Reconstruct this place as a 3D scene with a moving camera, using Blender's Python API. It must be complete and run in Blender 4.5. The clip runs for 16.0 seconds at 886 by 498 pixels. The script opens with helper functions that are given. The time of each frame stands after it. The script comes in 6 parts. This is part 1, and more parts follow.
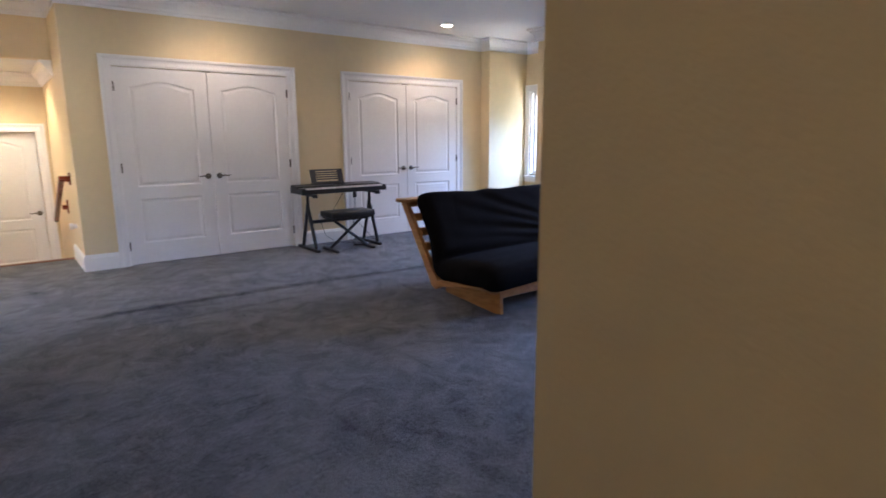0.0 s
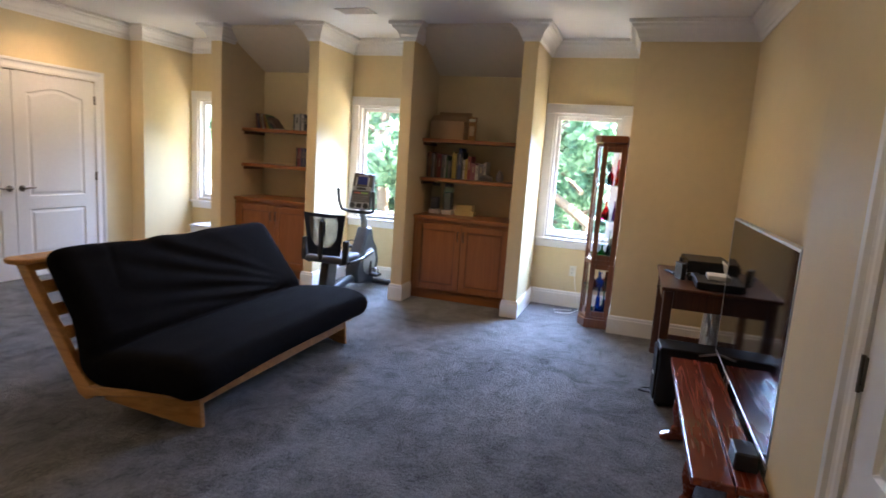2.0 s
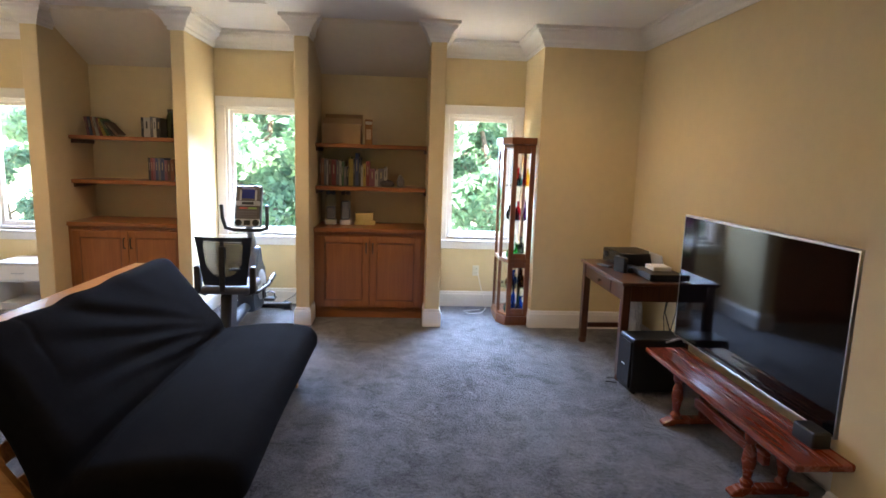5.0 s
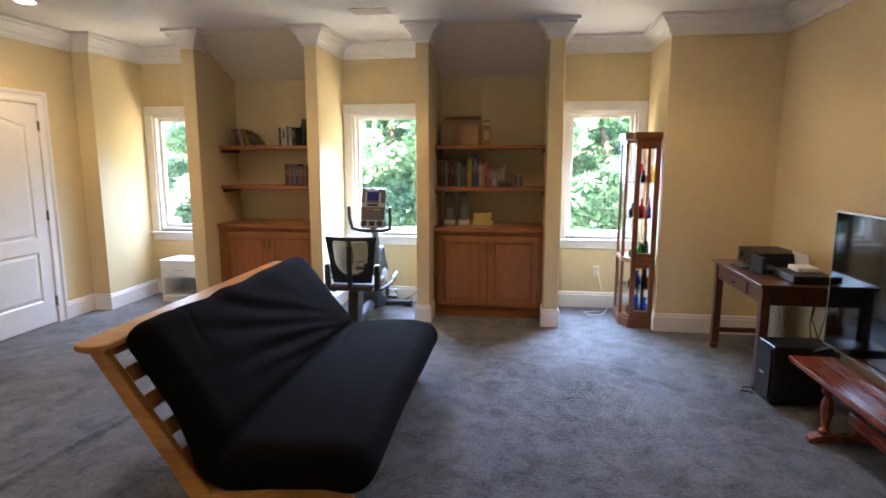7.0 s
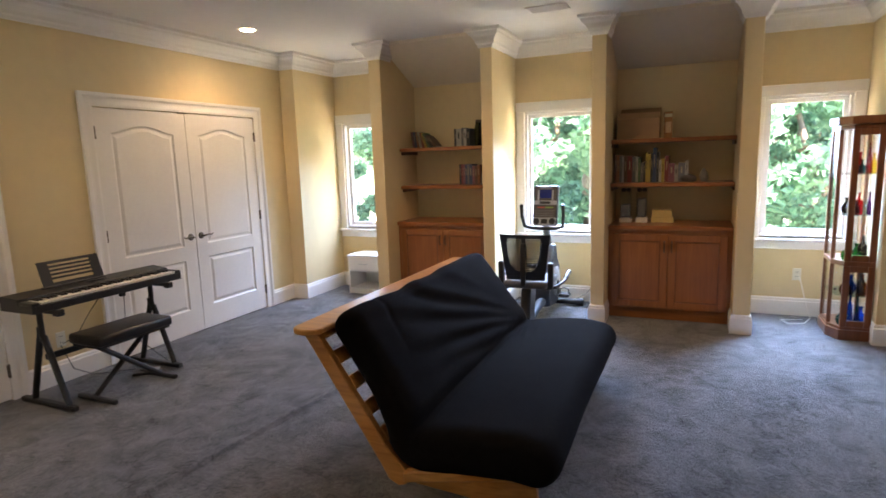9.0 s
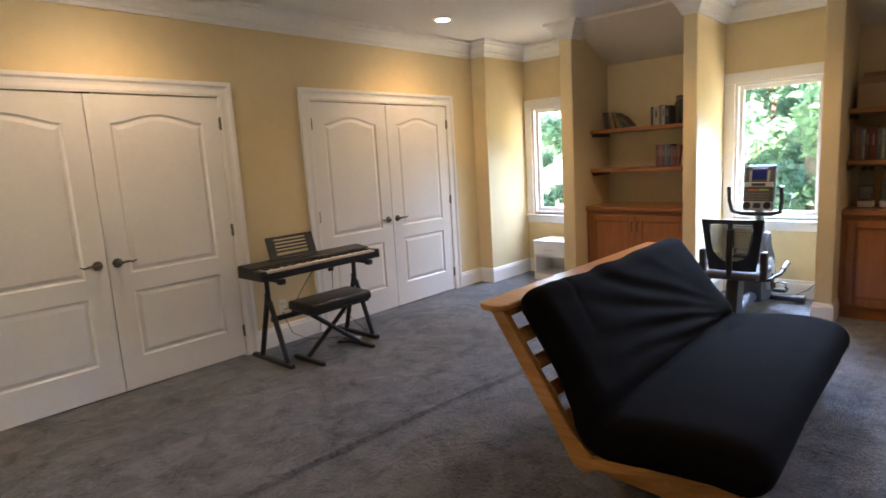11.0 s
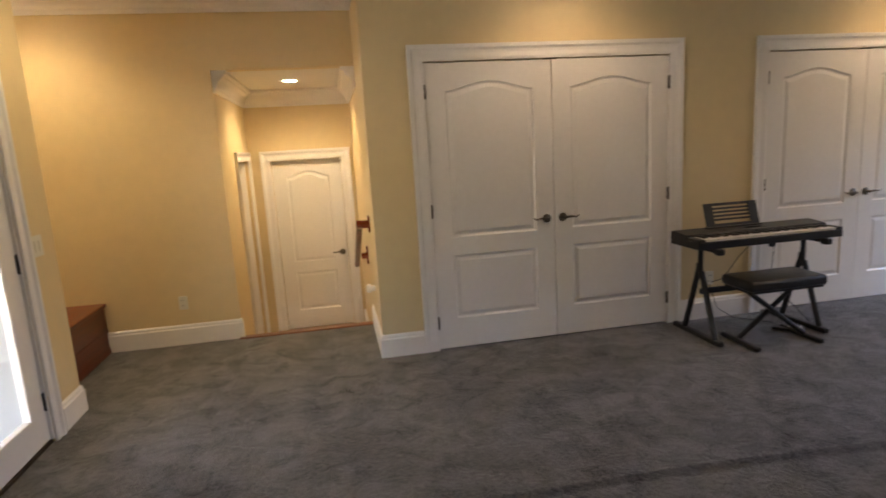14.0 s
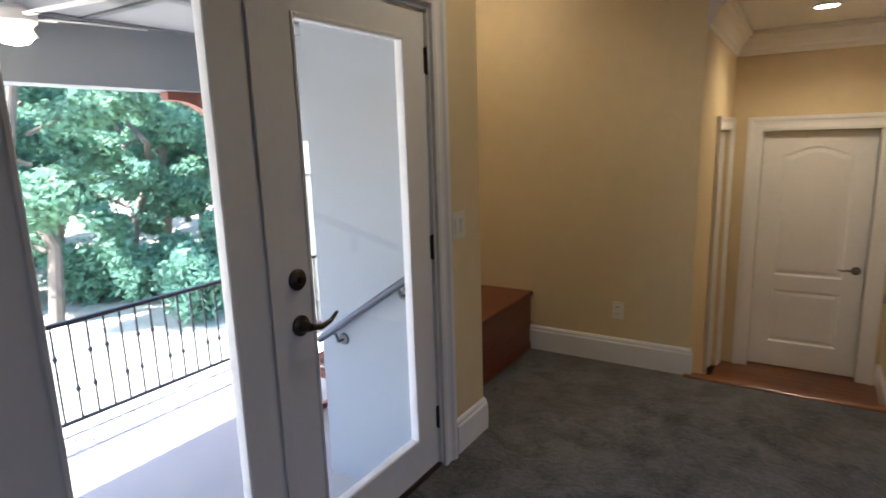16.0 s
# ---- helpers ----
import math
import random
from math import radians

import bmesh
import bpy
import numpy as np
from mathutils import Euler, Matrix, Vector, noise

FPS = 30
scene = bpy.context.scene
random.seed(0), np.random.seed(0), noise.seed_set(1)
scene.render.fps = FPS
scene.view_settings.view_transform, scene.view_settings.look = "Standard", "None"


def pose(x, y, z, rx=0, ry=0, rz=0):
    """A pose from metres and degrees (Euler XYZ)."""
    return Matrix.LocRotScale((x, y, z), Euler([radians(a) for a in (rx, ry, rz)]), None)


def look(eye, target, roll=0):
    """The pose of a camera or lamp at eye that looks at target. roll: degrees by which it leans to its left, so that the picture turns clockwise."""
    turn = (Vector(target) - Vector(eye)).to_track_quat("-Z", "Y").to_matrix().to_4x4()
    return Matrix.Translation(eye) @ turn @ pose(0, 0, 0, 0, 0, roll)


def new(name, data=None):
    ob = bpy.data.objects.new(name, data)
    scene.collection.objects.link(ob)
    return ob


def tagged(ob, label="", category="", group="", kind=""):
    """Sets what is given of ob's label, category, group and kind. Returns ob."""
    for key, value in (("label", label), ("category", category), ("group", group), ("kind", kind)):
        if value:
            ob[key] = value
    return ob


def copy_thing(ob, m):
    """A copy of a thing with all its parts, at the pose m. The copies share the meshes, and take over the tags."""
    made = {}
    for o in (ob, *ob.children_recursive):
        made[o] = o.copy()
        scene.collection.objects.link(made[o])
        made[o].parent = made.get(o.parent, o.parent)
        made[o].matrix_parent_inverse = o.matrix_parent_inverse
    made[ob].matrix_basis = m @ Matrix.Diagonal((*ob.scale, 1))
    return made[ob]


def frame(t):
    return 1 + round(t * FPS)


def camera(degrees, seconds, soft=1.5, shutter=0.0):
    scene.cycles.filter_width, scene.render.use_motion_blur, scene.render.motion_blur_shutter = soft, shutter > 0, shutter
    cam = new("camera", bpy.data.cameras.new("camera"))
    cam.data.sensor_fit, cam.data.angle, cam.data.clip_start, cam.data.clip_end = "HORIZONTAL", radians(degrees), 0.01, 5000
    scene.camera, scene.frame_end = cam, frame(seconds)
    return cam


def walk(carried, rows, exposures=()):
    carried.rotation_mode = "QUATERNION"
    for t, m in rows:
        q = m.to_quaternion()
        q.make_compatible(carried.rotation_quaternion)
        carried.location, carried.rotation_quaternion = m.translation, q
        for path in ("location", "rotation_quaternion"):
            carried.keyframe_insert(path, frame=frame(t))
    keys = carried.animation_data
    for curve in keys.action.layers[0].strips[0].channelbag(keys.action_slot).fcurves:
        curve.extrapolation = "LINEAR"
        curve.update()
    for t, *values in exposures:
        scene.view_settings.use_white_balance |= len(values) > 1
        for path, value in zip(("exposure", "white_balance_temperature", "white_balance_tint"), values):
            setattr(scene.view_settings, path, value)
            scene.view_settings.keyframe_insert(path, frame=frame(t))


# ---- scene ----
cam = camera(75.2, 16.0, soft=1.6, shutter=0.3)
PATH = [
    (0, (0.02, 0.069, 1.342), (1.225, 1.62, 0.964), -0.3),
    (0.5, (0.092, 0.383, 1.473), (1.497, 1.757, 1.102), 1.4),
    (1, (0.27, 0.545, 1.497), (1.865, 1.69, 1.132), 3.0),
    (1.5, (0.438, 0.84, 1.544), (2.188, 1.74, 1.187), 3.4),
    (2, (0.627, 1.102, 1.516), (2.504, 1.715, 1.204), 3.9),
    (2.5, (0.701, 1.552, 1.499), (2.662, 1.815, 1.209), 3.8),
    (3, (0.673, 1.948, 1.563), (2.651, 1.873, 1.278), 2.6),
    (5.5, (0.756, 2.445, 1.604), (2.727, 2.312, 1.294), 1.8),
    (6, (0.742, 2.434, 1.609), (2.717, 2.434, 1.294), 1.1),
    (6.5, (0.733, 2.443, 1.601), (2.704, 2.57, 1.287), 0.5),
    (7, (0.719, 2.453, 1.593), (2.676, 2.723, 1.279), -0.0),
    (7.5, (0.7, 2.479, 1.58), (2.632, 2.894, 1.27), -0.5),
    (8, (0.681, 2.5, 1.6), (2.577, 3.049, 1.282), -0.9),
    (8.5, (0.661, 2.533, 1.602), (2.518, 3.206, 1.284), -1.3),
    (11, (0.694, 2.601, 1.52), (2.154, 3.932, 1.207), -3.4),
    (11.5, (0.661, 2.599, 1.565), (1.996, 4.05, 1.228), -3.3),
    (12, (0.64, 2.625, 1.567), (1.859, 4.173, 1.22), -3.4),
    (12.5, (0.627, 2.63, 1.521), (1.702, 4.282, 1.183), -3.7),
    (13, (0.576, 2.658, 1.525), (1.45, 4.425, 1.185), -3.3),
    (13.5, (0.489, 2.733, 1.528), (1.116, 4.601, 1.185), -3.1),
    (14, (0.408, 2.875, 1.513), (0.767, 4.811, 1.159), -3.4),
    (14.5, (0.385, 3.158, 1.503), (0.424, 5.121, 1.124), -4.2),
    (15, (0.347, 3.475, 1.52), (-0.06, 5.399, 1.156), -4.3),
    (15.5, (0.22, 3.855, 1.508), (-0.552, 5.665, 1.148), -3.0),
    (16, (0.048, 4.235, 1.482), (-0.991, 5.901, 1.1), -1.8),
]
EXPOSURES = [(0.0, 4.45, 5350, 23), (0.6, 4.3, 5200, 22), (1.2, 4.2, 5700, 21), (2.5, 4.3, 6800, 20), (6.0, 4.5, 7000, 19), (8.0, 4.4, 7000, 20), (11.0, 4.35, 7100, 19), (13.5, 4.0, 7000, 19), (14.5, 3.75, 7100, 20), (15.2, 3.35, 6500, 20), (16.0, 2.95, 5600, 19)]
walk(cam, [(t, look(eye, target, roll)) for t, eye, target, roll in PATH], EXPOSURES)

# ---- world, sun, lamps ----
world = bpy.data.worlds.new("sky")
scene.world = world
world.use_nodes = True
wn, wl = world.node_tree.nodes, world.node_tree.links
sky = wn.new("ShaderNodeTexSky")
sky.sky_type, sky.sun_disc = "NISHITA", False
sky.sun_elevation, sky.sun_rotation = radians(50), radians(208)
wn["Background"].inputs["Strength"].default_value = 0.15
wl.new(sky.outputs["Color"], wn["Background"].inputs["Color"])


def lamp(name, kind, m, energy, color, **more):
    data = bpy.data.lights.new(name, kind)
    data.energy, data.color = energy, color
    for key, value in more.items():
        if key == "size":
            data.size = value
        elif key == "size_y":
            data.shape, data.size_y = "RECTANGLE", value
        elif key == "angle":
            data.angle = value
        elif key == "spread":
            data.spread = radians(value)
        elif key == "spot":
            data.spot_size, data.spot_blend = radians(value), 0.6
        elif key == "radius":
            data.shadow_soft_size = value
    ob = new(name, data)
    ob.matrix_world = m
    return tagged(ob, kind="structure")


lamp("sun", "SUN", look((0, 0, 20), (4.1, 7.7, 9.6)), 5.0, (1.0, 0.93, 0.82), angle=radians(0.6))
DAY = (0.38, 0.60, 1.0)
for yc, watts in ((6.24, 1.7), (3.94, 5.2), (1.68, 5.8)):
    lamp("window_daylight", "AREA", look((7.04, yc, 1.41), (5.7, yc, 0.0)), watts, DAY, size=0.62, size_y=1.2, spread=100)
WARM, YELLOW = (1.0, 0.72, 0.42), (1.0, 0.83, 0.48)
# The last one, in the entry, is an unseen fill added to brighten the wall.
DOWNLIGHTS = [(4.97, 6.33), (2.1, 6.33), (5.0, 3.96), (5.0, 1.5), (2.1, 1.5), (-0.6, 6.4), (-1.72, 7.2), (-0.45, -0.5)]
for lx, ly in DOWNLIGHTS:
    lamp("downlight_bulb", "SPOT", look((lx, ly, 2.775), (lx, ly, 0)), 3.0 if lx < -1 else 0.4 if ly < 0 else 3.0 if lx < 0 else 0.25 if (lx, ly) == (2.1, 1.5) else 1.5 if ly < 2 else 1.7 if lx < 3 else 3.3 if ly < 5 else 2.4, YELLOW if lx < 0 else WARM, spot=140, radius=0.06)
lamp("hall_bulb", "SPOT", look((0.12, 8.65, 2.17), (0.12, 8.65, 0)), 3.8, YELLOW, spot=150, radius=0.06)

# ---- materials ----
def mat(name, color, rough=0.6, metal=0.0, vary=0.12, scale=6.0, bump=0.0, bump_scale=60.0, second=None, coat=0.0, spec=None, per_object=0.0):
    """Paint, metal or cloth: a base colour broken up at two scales, with fine relief."""
    m = bpy.data.materials.new(name)
    m.use_nodes = True
    n, l = m.node_tree.nodes, m.node_tree.links
    p = n["Principled BSDF"]
    p.inputs["Roughness"].default_value, p.inputs["Metallic"].default_value = rough, metal
    if coat:
        p.inputs["Coat Weight"].default_value, p.inputs["Coat Roughness"].default_value = coat, 0.12
    if spec is not None:
        p.inputs["Specular IOR Level"].default_value = spec
    tc = n.new("ShaderNodeTexCoord")
    big, small = n.new("ShaderNodeTexNoise"), n.new("ShaderNodeTexNoise")
    big.inputs["Scale"].default_value, small.inputs["Scale"].default_value = scale, scale * 9
    big.inputs["Detail"].default_value, small.inputs["Detail"].default_value = 4, 3
    l.new(tc.outputs["Object"], big.inputs["Vector"]), l.new(tc.outputs["Object"], small.inputs["Vector"])
    add = n.new("ShaderNodeMath")
    add.operation = "ADD"
    l.new(big.outputs["Fac"], add.inputs[0]), l.new(small.outputs["Fac"], add.inputs[1])
    ramp = n.new("ShaderNodeMapRange")
    ramp.inputs["From Min"].default_value, ramp.inputs["From Max"].default_value = 0.65, 1.35
    l.new(add.outputs[0], ramp.inputs["Value"])
    mix = n.new("ShaderNodeMix")
    mix.data_type = "RGBA"
    low = second or tuple(c * (1 - vary) for c in color)
    mix.inputs[6].default_value, mix.inputs[7].default_value = (*low, 1), (*(min(1, c * (1 + vary * 0.5)) for c in color), 1)
    l.new(ramp.outputs["Result"], mix.inputs[0])
    out = mix.outputs[2]
    if per_object:
        info, hsv, rr = n.new("ShaderNodeObjectInfo"), n.new("ShaderNodeHueSaturation"), n.new("ShaderNodeMapRange")
        rr.inputs["To Min"].default_value, rr.inputs["To Max"].default_value = 1 - per_object, 1 + per_object
        l.new(info.outputs["Random"], rr.inputs["Value"]), l.new(rr.outputs["Result"], hsv.inputs["Value"])
        l.new(out, hsv.inputs["Color"])
        out = hsv.outputs["Color"]
    l.new(out, p.inputs["Base Color"])
    rv = n.new("ShaderNodeMapRange")
    rv.inputs["To Min"].default_value, rv.inputs["To Max"].default_value = max(0.02, rough - 0.08), min(1, rough + 0.08)
    l.new(small.outputs["Fac"], rv.inputs["Value"]), l.new(rv.outputs["Result"], p.inputs["Roughness"])
    if bump:
        fine, b = n.new("ShaderNodeTexNoise"), n.new("ShaderNodeBump")
        fine.inputs["Scale"].default_value, fine.inputs["Detail"].default_value = bump_scale, 4
        b.inputs["Strength"].default_value, b.inputs["Distance"].default_value = bump, 0.01
        l.new(tc.outputs["Object"], fine.inputs["Vector"])
        l.new(fine.outputs["Fac"], b.inputs["Height"]), l.new(b.outputs["Normal"], p.inputs["Normal"])
    return m


def wood(name, dark, light, rough=0.35, axis="X", scale=1.0, coat=0.2):
    """Grain drawn out along one axis, over slow changes of tone."""
    m = bpy.data.materials.new(name)
    m.use_nodes = True
    n, l = m.node_tree.nodes, m.node_tree.links
    p = n["Principled BSDF"]
    p.inputs["Coat Weight"].default_value, p.inputs["Coat Roughness"].default_value = coat, 0.15
    tc, mp = n.new("ShaderNodeTexCoord"), n.new("ShaderNodeMapping")
    s = {"X": (1.2, 22, 22), "Y": (22, 1.2, 22), "Z": (22, 22, 1.2)}[axis]
    mp.inputs["Scale"].default_value = tuple(v * scale for v in s)
    grain, tone = n.new("ShaderNodeTexNoise"), n.new("ShaderNodeTexNoise")
    grain.inputs["Scale"].default_value, grain.inputs["Detail"].default_value, grain.inputs["Distortion"].default_value = 1.6, 6, 1.2
    tone.inputs["Scale"].default_value = 3.0
    l.new(tc.outputs["Object"], mp.inputs["Vector"]), l.new(mp.outputs["Vector"], grain.inputs["Vector"])
    l.new(tc.outputs["Object"], tone.inputs["Vector"])
    add, ramp = n.new("ShaderNodeMath"), n.new("ShaderNodeValToRGB")
    add.operation = "MULTIPLY_ADD"
    add.inputs[1].default_value = 0.45
    l.new(tone.outputs["Fac"], add.inputs[0]), l.new(grain.outputs["Fac"], add.inputs[2])
    e = ramp.color_ramp.elements
    e[0].position, e[0].color, e[1].position, e[1].color = 0.5, (*dark, 1), 0.95, (*light, 1)
    l.new(add.outputs[0], ramp.inputs["Fac"]), l.new(ramp.outputs["Color"], p.inputs["Base Color"])
    rv, b = n.new("ShaderNodeMapRange"), n.new("ShaderNodeBump")
    rv.inputs["To Min"].default_value, rv.inputs["To Max"].default_value = rough - 0.08, rough + 0.12
    l.new(grain.outputs["Fac"], rv.inputs["Value"]), l.new(rv.outputs["Result"], p.inputs["Roughness"])
    b.inputs["Strength"].default_value, b.inputs["Distance"].default_value = 0.15, 0.003
    l.new(grain.outputs["Fac"], b.inputs["Height"]), l.new(b.outputs["Normal"], p.inputs["Normal"])
    return m


def carpet_mat():
    m = bpy.data.materials.new("carpet")
    m.use_nodes = True
    n, l = m.node_tree.nodes, m.node_tree.links
    p = n["Principled BSDF"]
    p.inputs["Roughness"].default_value = 0.95
    p.inputs["Specular IOR Level"].default_value = 0.1
    p.inputs["Sheen Weight"].default_value, p.inputs["Sheen Roughness"].default_value = 0.25, 0.4
    tc = n.new("ShaderNodeTexCoord")
    noises = []
    for sc, det, dis in ((1.6, 5, 0.6), (7.0, 6, 0.8), (46.0, 5, 0.3), (210.0, 3, 0.0)):
        t = n.new("ShaderNodeTexNoise")
        t.inputs["Scale"].default_value, t.inputs["Detail"].default_value, t.inputs["Distortion"].default_value = sc, det, dis
        l.new(tc.outputs["Object"], t.inputs["Vector"])
        noises.append(t.outputs["Fac"])
    total = None
    for fac, w in zip(noises, (0.30, 0.44, 0.34, 0.24)):
        a = n.new("ShaderNodeMath")
        a.operation = "MULTIPLY_ADD"
        a.inputs[1].default_value = w
        l.new(fac, a.inputs[0])
        if total:
            l.new(total, a.inputs[2])
        else:
            a.inputs[2].default_value = 0
        total = a.outputs[0]
    ramp = n.new("ShaderNodeValToRGB")
    e = ramp.color_ramp.elements
    e[0].position, e[0].color = 0.49, (0.022, 0.022, 0.025, 1)
    e[1].position, e[1].color = 0.74, (0.190, 0.186, 0.190, 1)
    l.new(total, ramp.inputs["Fac"]), l.new(ramp.outputs["Color"], p.inputs["Base Color"])
    b1, b2 = n.new("ShaderNodeBump"), n.new("ShaderNodeBump")
    b1.inputs["Strength"].default_value, b1.inputs["Distance"].default_value = 0.9, 0.012
    b2.inputs["Strength"].default_value, b2.inputs["Distance"].default_value = 0.6, 0.03
    l.new(noises[3], b1.inputs["Height"]), l.new(noises[2], b2.inputs["Height"])
    l.new(b2.outputs["Normal"], b1.inputs["Normal"]), l.new(b1.outputs["Normal"], p.inputs["Normal"])
    return m


def glow(name, color, strength):
    m = bpy.data.materials.new(name)
    m.use_nodes = True
    p = m.node_tree.nodes["Principled BSDF"]
    p.inputs["Base Color"].default_value = (*color, 1)
    p.inputs["Emission Color"].default_value, p.inputs["Emission Strength"].default_value = (*color, 1), strength
    return m


def glass_mat(name, tint=(1, 1, 1), rough=0.0):
    m = bpy.data.materials.new(name)
    m.use_nodes = True
    n, l = m.node_tree.nodes, m.node_tree.links
    n.remove(n["Principled BSDF"])
    clear, gloss, mix, lay = n.new("ShaderNodeBsdfTransparent"), n.new("ShaderNodeBsdfGlossy"), n.new("ShaderNodeMixShader"), n.new("ShaderNodeLayerWeight")
    power, scaled = n.new("ShaderNodeMath"), n.new("ShaderNodeMath")
    clear.inputs["Color"].default_value = (*tint, 1)
    gloss.inputs["Roughness"].default_value = rough
    lay.inputs["Blend"].default_value = 0.5
    power.operation, scaled.operation = "POWER", "MULTIPLY_ADD"
    power.inputs[1].default_value, scaled.inputs[1].default_value, scaled.inputs[2].default_value = 5.0, 0.9, 0.035
    l.new(lay.outputs["Facing"], power.inputs[0]), l.new(power.outputs[0], scaled.inputs[0])
    l.new(scaled.outputs[0], mix.inputs[0]), l.new(clear.outputs[0], mix.inputs[1]), l.new(gloss.outputs[0], mix.inputs[2])
    l.new(mix.outputs[0], n["Material Output"].inputs["Surface"])
    return m


PAINT = mat("yellow wall paint", (0.70, 0.555, 0.32), 0.55, vary=0.05, scale=1.2, bump=0.12, bump_scale=160)
CEIL = mat("ceiling paint", (0.74, 0.72, 0.70), 0.8, vary=0.04, scale=1.5, bump=0.08, bump_scale=120)
SLOPE = mat("cream alcove paint", (0.74, 0.66, 0.52), 0.75, vary=0.05, scale=1.5, bump=0.08, bump_scale=120)
WHITE = mat("white trim paint", (0.80, 0.77, 0.74), 0.32, vary=0.04, scale=3, bump=0.03, bump_scale=90)
CARPET = carpet_mat()
MAPLE = wood("stained maple", (0.25, 0.086, 0.021), (0.35, 0.126, 0.034), 0.36, "Z")
MAPLE_X = wood("stained maple rails", (0.22, 0.074, 0.018), (0.33, 0.116, 0.031), 0.36, "Y")
MAPLE_D = wood("dark maple edge", (0.16, 0.055, 0.015), (0.25, 0.088, 0.025), 0.36, "Y")
PINE = wood("futon pine", (0.38, 0.15, 0.035), (0.60, 0.28, 0.08), 0.4, "Y", 0.8)
CHERRY = wood("red cherry", (0.15, 0.026, 0.010), (0.24, 0.046, 0.017), 0.24, "X", 0.7, 0.4)
CHERRY_Y = wood("cherry step boards", (0.10, 0.022, 0.008), (0.20, 0.046, 0.016), 0.35, "Y", 0.7, 0.2)
WALNUT = wood("dark walnut", (0.06, 0.018, 0.008), (0.12, 0.040, 0.016), 0.3, "Z", 1, 0.3)
OAK = wood("curio oak", (0.13, 0.040, 0.013), (0.22, 0.075, 0.025), 0.3, "Z", 1, 0.3)
FLOORWOOD = wood("hall oak boards", (0.10, 0.03, 0.012), (0.26, 0.09, 0.032), 0.3, "X")
BLACKCLOTH = mat("black cotton cover", (0.0080, 0.0074, 0.0080), 0.95, vary=0.3, scale=4, bump=0.12, bump_scale=260, spec=0.04)
BLACK = mat("black plastic", (0.008, 0.008, 0.009), 0.42, vary=0.2, scale=8)
BLACKMETAL = mat("black powder coat", (0.010, 0.009, 0.009), 0.45, 0.0, vary=0.2, scale=9, bump=0.05)
GREY = mat("grey plastic", (0.16, 0.17, 0.18), 0.4, vary=0.1)
SILVER = mat("brushed steel", (0.55, 0.55, 0.56), 0.34, 1.0, vary=0.04)
BRONZE = mat("dark bronze", (0.10, 0.075, 0.055), 0.35, 0.9, vary=0.25, scale=20)
NICKEL = mat("aged nickel", (0.17, 0.145, 0.12), 0.3, 1.0, vary=0.2, scale=20)
GLASS = glass_mat("clear pane")

# ---- building blocks ----
def part(name, bm, material, parent=None, label="", smooth=False):
    me = bpy.data.meshes.new(name)
    bmesh.ops.recalc_face_normals(bm, faces=bm.faces)
    bm.to_mesh(me)
    bm.free()
    me.materials.append(material)
    if smooth:
        for f in me.polygons:
            f.use_smooth = True
        me.set_sharp_from_angle(angle=radians(40))
    ob = new(name, me)
    ob.parent = parent
    if label:
        tagged(ob, label)
    return ob


def thing(name, label, category, m=None, group="", kind=""):
    ob = new(name)
    ob.empty_display_size = 0.1
    ob.matrix_basis = m or Matrix()
    return tagged(ob, label, category, group, kind)


def boxes(*sides, bevel=0.0, seg=1):
    """Boxes from (x0, y0, z0, x1, y1, z1), with their edges taken off."""
    bm = bmesh.new()
    for x0, y0, z0, x1, y1, z1 in sides:
        c = Matrix.Translation(((x0 + x1) / 2, (y0 + y1) / 2, (z0 + z1) / 2))
        bmesh.ops.create_cube(bm, size=1, matrix=c @ Matrix.Diagonal((abs(x1 - x0), abs(y1 - y0), abs(z1 - z0), 1)))
    if bevel:
        bmesh.ops.bevel(bm, geom=list(bm.edges), offset=bevel, segments=seg, affect="EDGES", profile=0.5, clamp_overlap=True)
    return bm


def prism(outline, a, b, axis="z", bevel=0.0):
    """A flat outline pushed from a to b along an axis; the outline's pairs are the two other axes in order."""
    bm = bmesh.new()
    place = {"z": lambda u, v, w: (u, v, w), "y": lambda u, v, w: (u, w, v), "x": lambda u, v, w: (w, u, v)}[axis]
    low = [bm.verts.new(place(u, v, a)) for u, v in outline]
    high = [bm.verts.new(place(u, v, b)) for u, v in outline]
    bm.faces.new(low), bm.faces.new(high[::-1])
    for i in range(len(outline)):
        j = (i + 1) % len(outline)
        bm.faces.new((low[i], high[i], high[j], low[j]))
    if bevel:
        bmesh.ops.recalc_face_normals(bm, faces=bm.faces)
        bmesh.ops.bevel(bm, geom=list(bm.edges), offset=bevel, segments=1, affect="EDGES", clamp_overlap=True)
    return bm


def lathe(profile, seg=20, m=None):
    """A turned shape from (radius, height) pairs."""
    bm = bmesh.new()
    rings = []
    for r, z in profile:
        rings.append([bm.verts.new((max(r, 1e-4) * math.cos(2 * math.pi * i / seg), max(r, 1e-4) * math.sin(2 * math.pi * i / seg), z)) for i in range(seg)])
    for a, b in zip(rings, rings[1:]):
        for i in range(seg):
            j = (i + 1) % seg
            bm.faces.new((a[i], a[j], b[j], b[i]))
    bm.faces.new(rings[0][::-1]), bm.faces.new(rings[-1])
    if m:
        bm.transform(m)
    return bm


